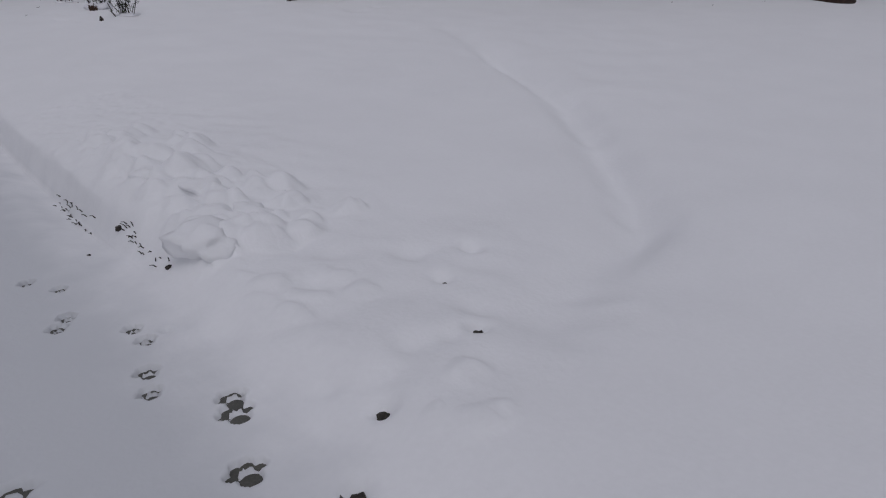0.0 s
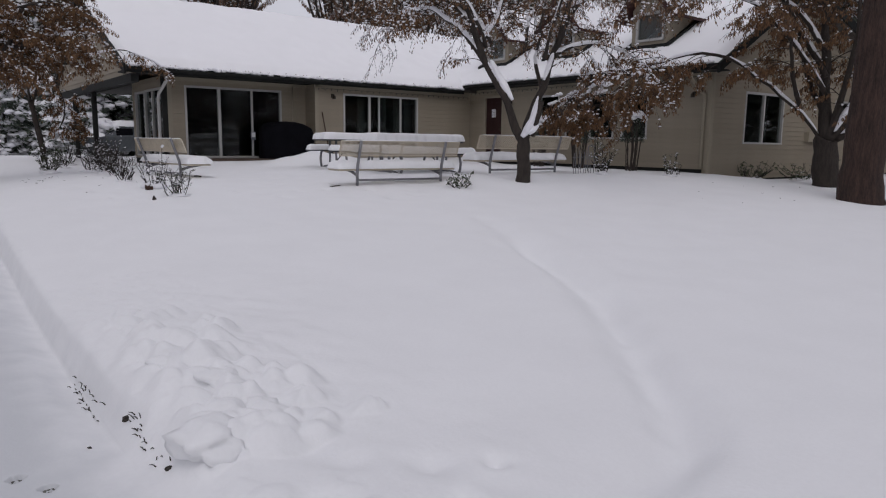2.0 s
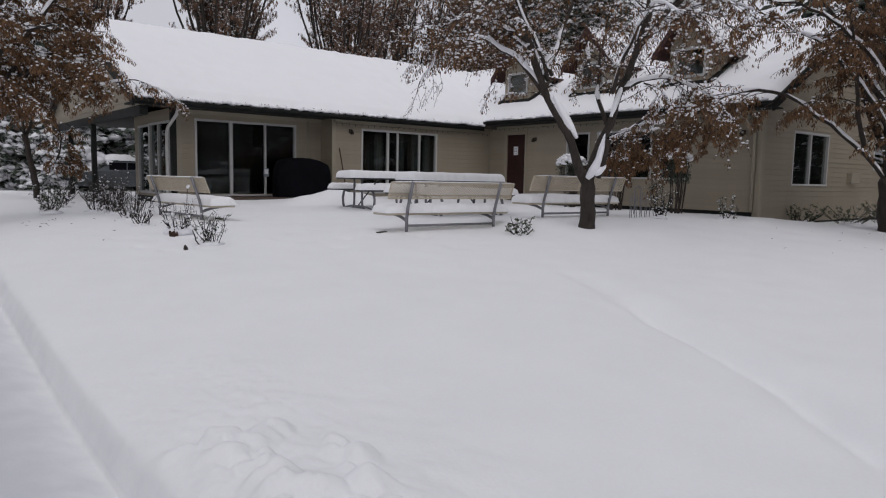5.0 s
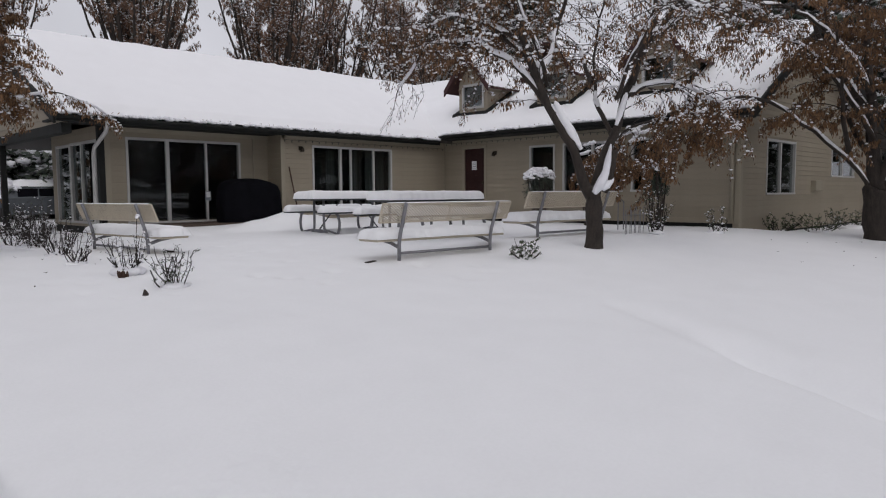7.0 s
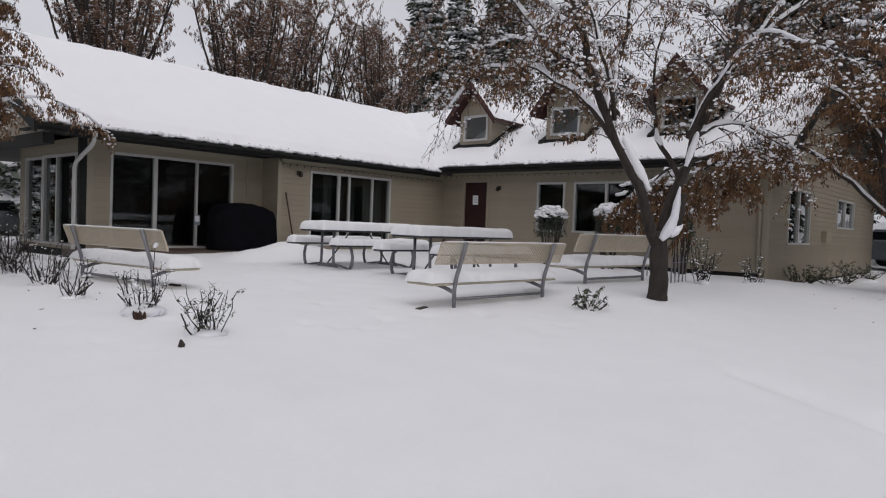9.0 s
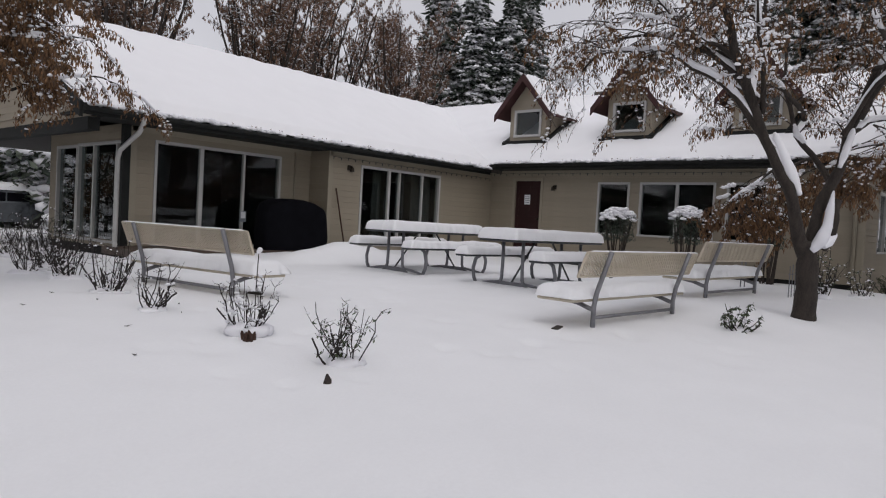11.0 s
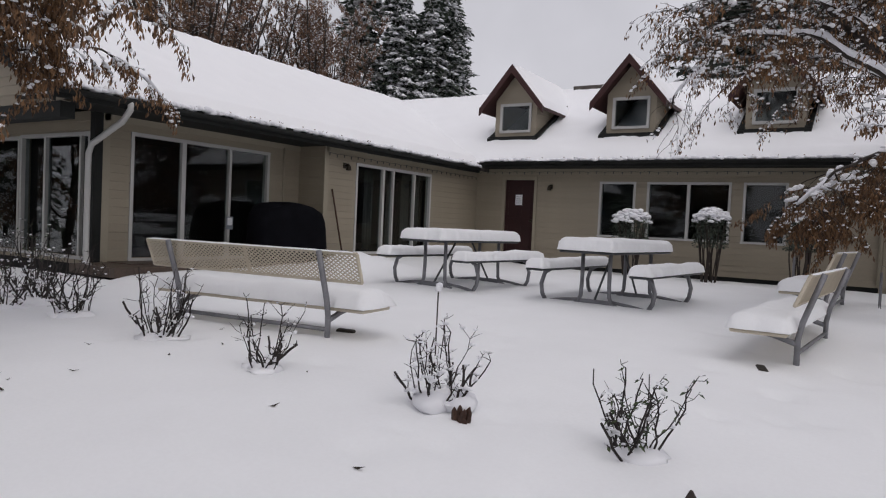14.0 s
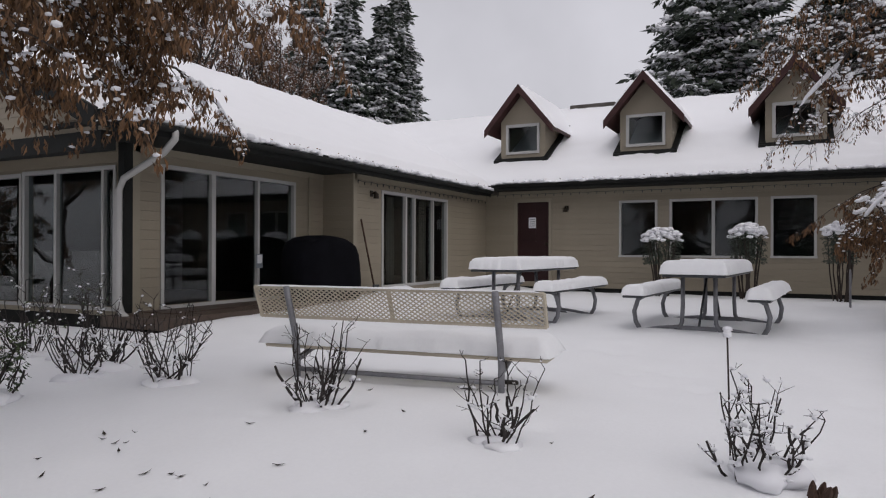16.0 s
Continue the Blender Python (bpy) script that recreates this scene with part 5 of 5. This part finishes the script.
spruce = conifer("spruce_tree", pose(51.5, 49.0, 0.5), 3, 26.0, 5.2, 1.5, 50, 11, 0.8, 0.4, 0.95, "tall narrow dark conifer loaded with snow")
for x, y, s, a in ((53.8, 46.6, 0.93, 300), (56.5, 46.5, 1.0, 15), (50.5, 52.5, 1.1, 77), (55.4, 44.9, 0.8, 130)):
    copy_thing(spruce, pose(x, y, 0.5, 0, 0, a)).scale = (s, s, s)
pine = conifer("pine_tree", pose(42, 17.0, 0.5), 8, 23, 8.2, 3.5, 34, 12, 0.8, 0.18, 1.0, "broad dark pine dusted with snow")
for x, y, s, a in ((48, 9, 1.05, 70), (44, 3, 1.0, 160), (52, 18, 0.8, 230), (36, 2.5, 0.9, 20), (38, -6, 1.0, 290)):
    copy_thing(pine, pose(x, y, 0.5, 0, 0, a)).scale = (s, s, s)
# snow-laden young conifers beyond the porch
young = conifer("young_spruce", pose(3.5, 37, 0.8), 15, 4.2, 2.2, 0.2, 18, 7, 0.45, 0.45, 1.0, "young conifer bowed under heavy snow", flake)
for x, y, s, a in ((0.8, 40, 1.15, 50), (5.6, 36, 0.8, 100), (-2.5, 42, 1.6, 10), (7.5, 40, 1.5, 220), (12.0, 42, 1.3, 20), (6.3, 42, 1.9, 80), (4.6, 43, 1.8, 150), (10.5, 39, 1.6, 300), (9.5, 44, 2.0, 250)):
    copy_thing(young, pose(x, y, 0.8, 0, 0, a)).scale = (s, s, s)


# dark evergreens past the gable, out of view, added to darken its windows' reflections
yew = conifer("evergreen_tree", pose(29.5, 6.6, 0.6), 19, 5.5, 2.4, 0.1, 18, 9, 0.5, 0.35, 0.12, "unseen evergreen with little snow, added to darken the gable windows")
for x, y, s, a in ((32.5, 4.6, 1.2, 190), (30.5, 3.0, 1.0, 80)):
    copy_thing(yew, pose(x, y, 0.6, 0, 0, a)).scale = (s, s, s)


# brown leafy trees behind the long wing
def far_broadleaf(seed, height, spread, leaves):
    t = Wood(seed, True)
    rng = t.rng
    t.limb([(0, 0, -0.4), (0.1, 0, height * 0.12), (0, 0.1, height * 0.22)], 0.26, 0.2, 9, snow=False)
    for k in range(24):
        a = rng.uniform(0, 6.28)
        lean = rng.uniform(0.1, 1.0) * spread
        c, s = math.cos(a), math.sin(a)
        hh = height * rng.uniform(0.75, 1.0)
        z0 = height * rng.uniform(0.1, 0.22)
        fine, rad = t.limb([(0, 0, z0), (c * lean * 0.35, s * lean * 0.35, z0 + (hh - z0) * 0.35), (c * lean * 0.75, s * lean * 0.75, z0 + (hh - z0) * 0.7), (c * lean, s * lean, hh)], 0.14, 0.03, 6)
        for i in range(4, len(fine), 1):
            if i % 4 == 0:
                continue
            b = rng.uniform(0, 6.28)
            t.spray(fine[i], (math.cos(b) * 0.7, math.sin(b) * 0.7, 0.9), rng.uniform(0.9, 1.9), 0.022, 1, leaves, 0.24, 0.6, sag=-0.1, twist=0.2)
    r = t.build("broadleaf_tree", "tall tree holding brown leaves and traces of snow", FARLEAF, group="brown trees behind the house")
    return r


oak = far_broadleaf(51, 16.5, 4.6, 13)
oak.matrix_world = pose(16, 44, 0.6)
for x, y, s, a in ((24, 43, 1.0, 70), (9, 46, 0.9, 140), (29, 48, 1.08, 200), (1.5, 48, 0.9, 260), (20, 52, 1.15, 310), (34, 50, 1.1, 30), (38, 45.5, 1.0, 250), (42, 49, 1.1, 330)):
    copy_thing(oak, pose(x, y, 0.6, 0, 0, a)).scale = (s, s, s)
# trees behind the walker, that the windows mirror
for x, y, s, a in ((-22, 4, 0.7, 70), (-25, 22, 0.75, 200), (4, -24, 0.72, 33), (-24, 13, 0.8, 10), (-26, 30, 0.85, 120), (-27, 38, 0.9, 250), (11, -27, 0.85, 140), (17, -25, 0.8, 260), (23, -28, 0.95, 15), (29, -26, 0.85, 80), (35, -29, 0.95, 190), (42, -27, 0.9, 300), (49, -30, 1.0, 45), (-4, -28, 0.85, 220)):
    copy_thing(spruce, pose(x, y, 0.0, 0, 0, a)).scale = (s, s, s)
for x, y, s, a in ((-16, 4, 1.0, 60), (-14, 14, 0.9, 190), (-10, -10, 1.1, 20)):
    copy_thing(oak, pose(x, y, 0.2, 0, 0, a)).scale = (s, s, s)


# shrubs along the terrace
def shrub(name, base, seed, stems, height, spread, snow, label, thick=0.0072, leaf=0, mat=None, category="shrub", group="bare shrubs in the snow"):
    rng = random.Random(seed)
    r = root(name, pose(*base), label, category, group=group)
    sv, sf, lv, lf = [], [], [], []
    for k in range(stems):
        wv, wf = [], []
        a = 2.4 * k + rng.uniform(-0.5, 0.5)
        rr = rng.uniform(0.15, 1.0) ** 0.7 * spread
        foot = Vector((rng.uniform(-0.3, 0.3) * spread, rng.uniform(-0.3, 0.3) * spread, -0.06))
        stub = rng.random() < 0.3
        tall = height * (rng.uniform(0.35, 0.6) if stub else rng.uniform(0.6, 1.08))
        top = Vector((math.cos(a) * rr, math.sin(a) * rr, tall))
        pts = []
        for i in range(7):
            q = i / 6
            kink = 0.013 if 0 < i else 0.0
            bow = Vector((math.cos(a), math.sin(a), 0)) * spread * 0.1 * math.sin(q * 3.1)
            pts.append(foot.lerp(top, q) + bow + Vector((rng.uniform(-1, 1), rng.uniform(-1, 1), 0)) * kink)
        th = thick * (rng.uniform(1.0, 1.35) if stub else rng.uniform(0.55, 1.05))
        tube(wv, wf, pts, [th * (1.15 - (0.2 if stub else 0.55) * i / 6) for i in range(7)], 6)
        for j in range(2 if stub else 5):
            i = rng.randint(2, 6)
            b = rng.uniform(0, 6.28)
            e = pts[i] + Vector((math.cos(b) * 0.7, math.sin(b) * 0.7, rng.uniform(-0.05, 0.9))) * height * rng.uniform(0.1, 0.3)
            mid = pts[i].lerp(e, 0.5) + Vector((rng.uniform(-1, 1), rng.uniform(-1, 1), rng.uniform(-1, 1))) * 0.015
            tube(wv, wf, [pts[i], mid, e], [th * 0.5, th * 0.42, th * 0.28], 4)
            if rng.random() < 0.6:
                e2 = mid + Vector((rng.uniform(-1, 1), rng.uniform(-1, 1), rng.uniform(0, 1))) * height * 0.12
                tube(wv, wf, [mid, e2], [th * 0.4, th * 0.25], 4)
            for g in range(leaf):
                leaf_quad(lv, lf, e.lerp(pts[i], rng.random()), 0.05, 0.3, rng)
            if rng.random() < snow * 0.55:
                flake(sv, sf, mid.lerp(e, rng.random()), rng.uniform(0.006, 0.013), rng)
                if rng.random() < 0.4 * snow:
                    flake(sv, sf, mid + Vector((0.006, 0.006, 0.008)), rng.uniform(0.01, 0.02), rng)
        if rng.random() < snow * 0.6:
            i = rng.randint(1, 4)
            for g in range(3):
                flake(sv, sf, pts[i] + Vector((rng.uniform(-1, 1), rng.uniform(-1, 1), rng.uniform(-0.5, 0.5))) * 0.03, rng.uniform(0.012, 0.026), rng)
        raw("stem", wv, wf, STEMBARK, r, smooth=True)
    cs, fs = BALLS[2]
    for k in range(2 + int(2 * snow)):
        n0, a = len(sv), rng.uniform(0, 6.28)
        q, rr = rng.random() * spread * 0.4, spread * rng.uniform(0.3, 0.5)
        flat = rng.uniform(0.2, 0.3) + 0.12 * snow
        for c in cs:
            wob = 1 + 0.45 * noise.noise(c * 1.4 + Vector((seed, k, 0))) + 0.2 * noise.noise(c * 4 + Vector((k, seed, 0)))
            sv.append((q * math.cos(a) + c.x * rr * wob, q * math.sin(a) + c.y * rr * wob, -0.02 + 0.022 * min(3.0, snow) + c.z * rr * flat * wob))
        sf.extend(tuple(n0 + m for m in g) for g in fs)
    if lv:
        raw("foliage", lv, lf, mat or GREEN, r)["kind"] = "stuff"
    raw("snow_load", sv, sf, FLAKE, r, smooth=True)["kind"] = "stuff"
    return r


def on_snow(x, y, d=0.0):
    return (x, y, snow_level(x, y) + d)


shrub("rose_bush", on_snow(3.54, 11.75), 61, 20, 0.44, 0.31, 0.9, "bare thorny bush of upright cut stems in snow", thick=0.0068, leaf=1)
b = shrub("rose_bush", on_snow(3.5, 13.0), 62, 20, 0.48, 0.36, 2.2, "snow-laden bush round a split reddish stump")
shrub("rose_bush", on_snow(3.35, 14.4), 63, 15, 0.45, 0.29, 0.8, "bare bush with few dark stems in snow")
shrub("rose_bush", on_snow(3.56, 15.85), 64, 24, 0.62, 0.34, 0.7, "dense bare bush of dark twigs in snow")
shrub("rose_bush", on_snow(3.66, 17.49), 65, 24, 0.66, 0.38, 0.8, "dense bare bush of dark twigs in snow")
shrub("rose_bush", on_snow(3.5, 18.4), 66, 14, 0.4, 0.3, 0.6, "low bare bush in the snow")
for k in range(7):
    x, y = RNG.uniform(3.2, 4.4), 18.6 + k * 0.75
    shrub("rose_bush", on_snow(x, y), 70 + k, 18, RNG.uniform(0.5, 0.8), 0.42, 0.9, "snow-dusted bare bush beyond the porch", leaf=1 if k % 2 else 0)
shrub("evergreen_shrub", on_snow(2.6, 18.2), 80, 22, 0.6, 0.4, 1.6, "leafy green shrub under lumps of snow", leaf=6, group="")
# tall cut stem with a snow cap, and the split stump
st = root("plant_stake", pose(*on_snow(3.7, 13.15)), "thin upright stem with a snow cap on top", "stem")
tube_part("stem", [(0, 0, 0), (0.01, 0.01, 0.4), (0.03, 0.02, 0.72)], 0.005, TWIG, st)
v, f = [], []
for k in range(4):
    flake(v, f, (0.03 + 0.004 * k, 0.02, 0.71 + 0.012 * k), 0.024)
raw("snow_cap", v, f, FLAKE, st, smooth=True)
st2 = root("stump", pose(*on_snow(3.37, 12.74, -0.035)), "split reddish-brown stump poking from the snow", "stump")
SR = random.Random(17)
for k in range(9):
    a, up = SR.uniform(0, 6.28), SR.uniform(0.05, 0.12)
    q = Vector((0.042 * math.cos(a), 0.042 * math.sin(a), -0.05))
    tip = q + Vector((-0.25 * up + SR.uniform(-0.03, 0.03), -0.3 * up + SR.uniform(-0.03, 0.03), up + 0.05))
    tube_part("splinter", [q, q.lerp(tip, 0.5) + Vector((SR.uniform(-1, 1), SR.uniform(-1, 1), 0)) * 0.008, q.lerp(tip, 0.85), tip], [0.028, 0.024, 0.017, 0.005], STUMP, st2, n=5)
v, f = [], []
tube(v, f, [(0, 0, -0.04), (0.01, 0, 0.03), (0.0, 0.0, 0.075)], [0.035, 0.03, 0.008], 6)
tagged(raw("stone", v, f, TWIG), "small dark stone showing through the snow", "stone").matrix_world = pose(*on_snow(3.07, 11.34, -0.01))

# clipped shrubs by the windows
def topiary(x, y, seed, height, head, label):
    rng = random.Random(seed)
    base = (x, y, snow_level(x, y) - 0.02)
    r = root("clipped_shrub", pose(*base), label, "shrub", group="clipped shrubs by the windows")
    lv, lf, sv, sf = [], [], [], []
    for k in range(20):
        a = rng.uniform(0, 6.28)
        pts = [(0.14 * math.cos(a), 0.14 * math.sin(a), -0.05), (0.2 * math.cos(a + 0.3), 0.2 * math.sin(a + 0.3), height * 0.4), (head * 0.8 * math.cos(a + 0.1), head * 0.8 * math.sin(a + 0.1), height * 0.9)]
        tube_part("stem", pts, [0.016, 0.013, 0.008], TWIG, r, n=5)
    for k in range(900):
        a, q = rng.uniform(0, 6.28), rng.random() ** 0.5
        p = Vector((head * q * math.cos(a), head * q * math.sin(a), height * (0.55 + 0.45 * rng.random())))
        leaf_quad(lv, lf, p, 0.08, 0.3, rng)
    for k in range(230):
        a, q = rng.uniform(0, 6.28), rng.random() ** 0.5
        flake(sv, sf, (head * q * math.cos(a), head * q * math.sin(a), height + rng.uniform(-0.12, 0.04) + 0.16 * (1 - q * q)), rng.uniform(0.03, 0.068), rng)
    raw("leaves", lv, lf, NEEDLE, r)["kind"] = "stuff"
    raw("snow_load", sv, sf, FLAKE, r, "cap of snow", smooth=True)["kind"] = "stuff"


topiary(15.6, 15.44, 90, 1.36, 0.42, "clipped bare shrub with a domed cap of snow")
topiary(15.4, 13.66, 91, 1.42, 0.36, "clipped bare shrub with snow on its flat top")
topiary(15.6, 11.95, 92, 1.45, 0.32, "tall clipped shrub of bundled stems")
shrub("rose_bush", on_snow(12.3, 10.2), 93, 18, 0.85, 0.3, 1.5, "tall bush with snow on its twigs", leaf=2)
shrub("rose_bush", on_snow(14.6, 10.04), 94, 14, 0.5, 0.3, 1.6, "low bush near the house corner, snowy", leaf=2)
shrub("rose_bush", on_snow(18.3, 9.95), 95, 24, 0.5, 0.55, 0.2, "low dark bush below the gable window", leaf=7)
shrub("rose_bush", on_snow(20.6, 9.7), 96, 26, 0.5, 0.75, 0.4, "wide dark bush by the gable wall, snowy on top", leaf=8)
shrub("rose_bush", on_snow(22.6, 9.5), 97, 26, 0.55, 0.75, 0.7, "wide dark bush by the gable wall, snowy on top", leaf=8)
shrub("evergreen_shrub", on_snow(8.27, 10.23, -0.03), 98, 12, 0.3, 0.28, 1.0, "small evergreen plant poking out of the snow", leaf=7, group="")

# slender sign stake near the wall
sg = root("garden_stake", pose(*on_snow(13.9, 11.9)), "pale wire plant support stuck in the snow", "plant support")
for x in (-0.12, 0.12):
    tube_part("wire", [(x, 0, -0.05), (x, 0, 0.62)], 0.012, STEEL, sg)
tube_part("wire", [(-0.12, 0, 0.62), (0, 0, 0.68), (0.12, 0, 0.62)], 0.012, STEEL, sg)

wf = root("wire_fence", pose(*on_snow(11.75, 10.55)), "short row of thin pale garden stakes in the snow", "garden fence")
for k in range(9):
    tube_part("stake", [(k * 0.085, 0.02 * (k % 2), -0.1), (k * 0.085 + 0.01, 0.02 * (k % 2), 0.46 + 0.03 * (k % 3))], 0.007, STEEL, wf, n=5)
tube_part("rail", [(-0.03, 0.01, 0.36), (0.72, 0.01, 0.37)], 0.006, STEEL, wf, n=5)
# kicked-up lumps of snow and grass blades by the walk
def lump(x, y, r, seed):
    rng = random.Random(seed)
    bm = bmesh.new()
    bmesh.ops.create_icosphere(bm, subdivisions=3, radius=r)
    for q in bm.verts:
        q.co *= 1 + 0.55 * noise.noise(q.co * (1.2 / r) + Vector((seed, 0, 0))) + 0.22 * noise.noise(q.co * (3.2 / r))
        q.co.z *= 0.48
    ob = part("snow_lump", bm, SNOW, smooth=True)
    ob.matrix_world = pose(x, y, snow_level(x, y) - r * 0.16, 8, -6, seed * 40)
    tagged(ob, "rounded lump of shovelled snow", "snow lump", group="snow lumps by the walk")


for k, (x, y, r) in enumerate(((1.17, 3.27, 0.16), (1.45, 3.95, 0.12), (1.56, 3.6, 0.1), (1.25, 4.3, 0.09))):
    lump(x, y, r, k + 1)
gv2, gf2 = [], []
gr = random.Random(77)
for k in range(54):
    y = gr.choice((gr.uniform(3.4, 4.0), gr.uniform(4.4, 5.25), gr.uniform(4.4, 5.0)))
    x = (0.9 if y > 4.3 else 0.99) + gr.gauss(0, 0.014)
    p = Vector((x, y, snow_level(x, y) - 0.005))
    e = p + Vector((gr.uniform(-1, 0.2) * 0.035, gr.uniform(-1, 1) * 0.035, gr.uniform(0.005, 0.03)))
    tube(gv2, gf2, [p, p.lerp(e, 0.5) + Vector((0, 0, 0.008)), e], [0.004, 0.0035, 0.0015], 3)
tagged(raw("grass", gv2, gf2, SOIL), "dark grass blades poking out along the walk", "grass", kind="stuff")
for k, (x, y, rr) in enumerate(((1.7, 1.79, 0.027), (1.11, 1.64, 0.03), (0.85, 1.42, 0.04), (1.91, 2.25, 0.018), (0.77, 2.8, 0.012), (0.97, 4.05, 0.024), (0.76, 3.95, 0.012), (1.0, 3.36, 0.018))):
    bm = bmesh.new()
    bmesh.ops.create_icosphere(bm, subdivisions=2, radius=rr)
    for q in bm.verts:
        q.co *= 1 + 0.5 * noise.noise(q.co * (1.5 / rr) + Vector((k, 0, 0)))
        q.co.z *= 0.75
    c = part("soil_clod", bm, SOIL)
    c.matrix_world = pose(x, y, snow_level(x, y) - rr * 0.1, 0, 0, k * 50)
    tagged(c, "dark clod of wet soil in a hole in the snow", "soil clod", group="soil clods")
es = tagged(part("edging_stone", boxes((-0.09, 0.09, -0.04, 0.04, -0.06, 0.025), bevel=0.012), SOIL), "dark wet edging stone half out of the snow", "stone")
es.matrix_world = pose(*on_snow(4.92, 14.95), 3, 2, -70)
es = tagged(part("edging_stone", boxes((-0.11, 0.11, -0.04, 0.04, -0.06, 0.012), bevel=0.01), SOIL), "dark wet edging stone by the bench foot", "stone")
es.matrix_world = pose(*on_snow(6.3, 11.45), 2, -2, 15)
# fallen leaves on the snow
for k in range(34):
    if k < 16:
        x, y = RNG.uniform(1.85, 2.7), RNG.uniform(15.2, 16.7)
    elif k < 24:
        x, y = RNG.uniform(2.2, 4.2), RNG.uniform(11.5, 16)
    else:
        x, y = RNG.uniform(12.0, 16.5), RNG.uniform(6.5, 9.0)
    v, f = [], []
    s = RNG.uniform(0.02, 0.042)
    v = [(-s, 0, 0.006), (0, -s * 0.3, 0.0), (s, 0, 0.012), (0, s * 0.3, 0.002), (0, 0, -0.004)]
    f = [(0, 1, 4), (1, 2, 4), (2, 3, 4), (3, 0, 4)]
    lf = raw("fallen_leaf", v, f, TWIG)
    lf.matrix_world = pose(x, y, snow_level(x, y) + 0.006, RNG.uniform(-15, 15), RNG.uniform(-15, 15), RNG.uniform(0, 360))
    tagged(lf, "dry dark leaf lying on the snow", "leaf", group="fallen leaves")


# ---- beyond ----
def car(m, label):
    r = root("car", m, label, "car", group="parked cars")
    v, f = [], []
    prof = [(-2.2, 0.35), (-2.25, 0.75), (-1.95, 1.0), (-1.3, 1.08), (-0.7, 1.55), (0.9, 1.6), (1.7, 1.15), (2.15, 1.05), (2.25, 0.7), (2.2, 0.35)]
    for y in (-0.9, -0.8, 0.8, 0.9):
        for x, z in prof:
            v.append((x, y * (0.86 if z > 1.2 else 1), z if abs(y) < 0.85 else z * 0.97 + 0.01))
    n = len(prof)
    for i in range(3):
        for k in range(n):
            a, b = i * n + k, i * n + (k + 1) % n
            f.append((a, b, b + n, a + n))
    f += [tuple(range(n)), tuple(range(4 * n - 1, 3 * n - 1, -1))]
    raw("body", v, f, CARPAINT, r)
    for x0, x1 in ((-0.75, 0.05), (0.12, 1.0)):
        for y in (-0.885, 0.865):
            part("side_window", boxes((x0, x1, y, y + 0.02, 1.12, 1.48)), BLACKCLOTH, r)
    for x in (-1.4, 1.4):
        for y in (-0.85, 0.85):
            wv, wf = [], []
            tube(wv, wf, [(x, y - 0.1, 0.34), (x, y + 0.1, 0.34)], [0.33, 0.33], 18)
            raw("wheel", wv, wf, RUBBER, r)
    s = snow_cap("car_snow", lambda a, b, h: tuple(m @ Vector((-0.75 + a, -0.75 + b, 1.58 + h))), 16, 14, 1.75, 1.55, 0.3, 0.3, SNOW)
    tagged(s, "snow on the car's roof", "snow", group="snow on cars")
    for x0, lx, z in ((-2.1, 0.95, 1.03), (1.5, 0.65, 1.12)):
        s = snow_cap("car_snow", lambda a, b, h: tuple(m @ Vector((x0 + a, -0.8 + b, z + h))), 12, 14, lx, 1.6, 0.22, 0.2, SNOW)
        tagged(s, "thick snow on the car's bonnet or boot", "snow", group="snow on cars")


car(pose(33, 9.6, 0.75, 0, 0, 60), "dark grey parked car with snow on its roof")
car(pose(36, 12.5, 0.75, 0, 0, 60), "dark parked car behind the house, snow on top")
car(pose(8.9, 38.5, 0.6, 0, 0, 8), "dark parked car under snow beyond the porch")
nb = root("neighbour_house", pose(0.5, 60, 0.6), "low beige house far off with a snowy roof", "house")
part("wall", boxes((-7, 7, -4, 4, -0.5, 2.7)), SIDING, nb)
bm = bmesh.new()
v = [bm.verts.new(c) for c in ((-7.5, -4.5, 2.6), (7.5, -4.5, 2.6), (7.5, 4.5, 2.6), (-7.5, 4.5, 2.6), (-7.5, 0, 4.8), (7.5, 0, 4.8))]
for q in ((0, 1, 5, 4), (2, 3, 4, 5), (0, 4, 3), (1, 2, 5), (0, 3, 2, 1)):
    bm.faces.new([v[i] for i in q])
part("roof", bm, ROOFSNOW, nb, "snow-covered roof")
for x in (-4, 0.5, 4.2):
    wdw = part("window", boxes((x - 0.7, x + 0.7, -4.03, -3.9, 0.9, 2.0)), WHITE, nb)
    part("pane", boxes((x - 0.62, x + 0.62, -4.05, -4.03, 0.98, 1.92)), BLACKCLOTH, wdw, "dark pane")

# ragged rim of snow over the gutters, with some dead leaves caught in it
for length, rim, at in ((11.2, 3.5, lambda s, d, z: Vector((4.85 + s, 19.77 - d, z))), (9.7, 3.64, lambda s, d, z: Vector((16.02 - d, 10.0 + s, z)))):
    v, f, lv, lf = [], [], [], []
    s = 0.0
    while s < length:
        n = noise.noise(Vector((s * 1.6, length, 0)))
        if n > -0.45:
            flake(v, f, at(s, RNG.uniform(-0.02, 0.03) + 0.03 * n, rim + 0.02 * n + RNG.uniform(-0.02, 0.012)), RNG.uniform(0.05, 0.09))
        if RNG.random() < 0.12:
            leaf_quad(lv, lf, at(s, 0.05, rim + 0.06), 0.07, 0.2)
        s += RNG.uniform(0.035, 0.075)
    tagged(raw("snow_lip", v, f, FLAKE, smooth=True), "ragged rim of snow over the gutter", "snow", kind="stuff")
    tagged(raw("leaf_litter", lv, lf, LEAF), "dead brown leaves caught along the eave", "leaves", kind="stuff")
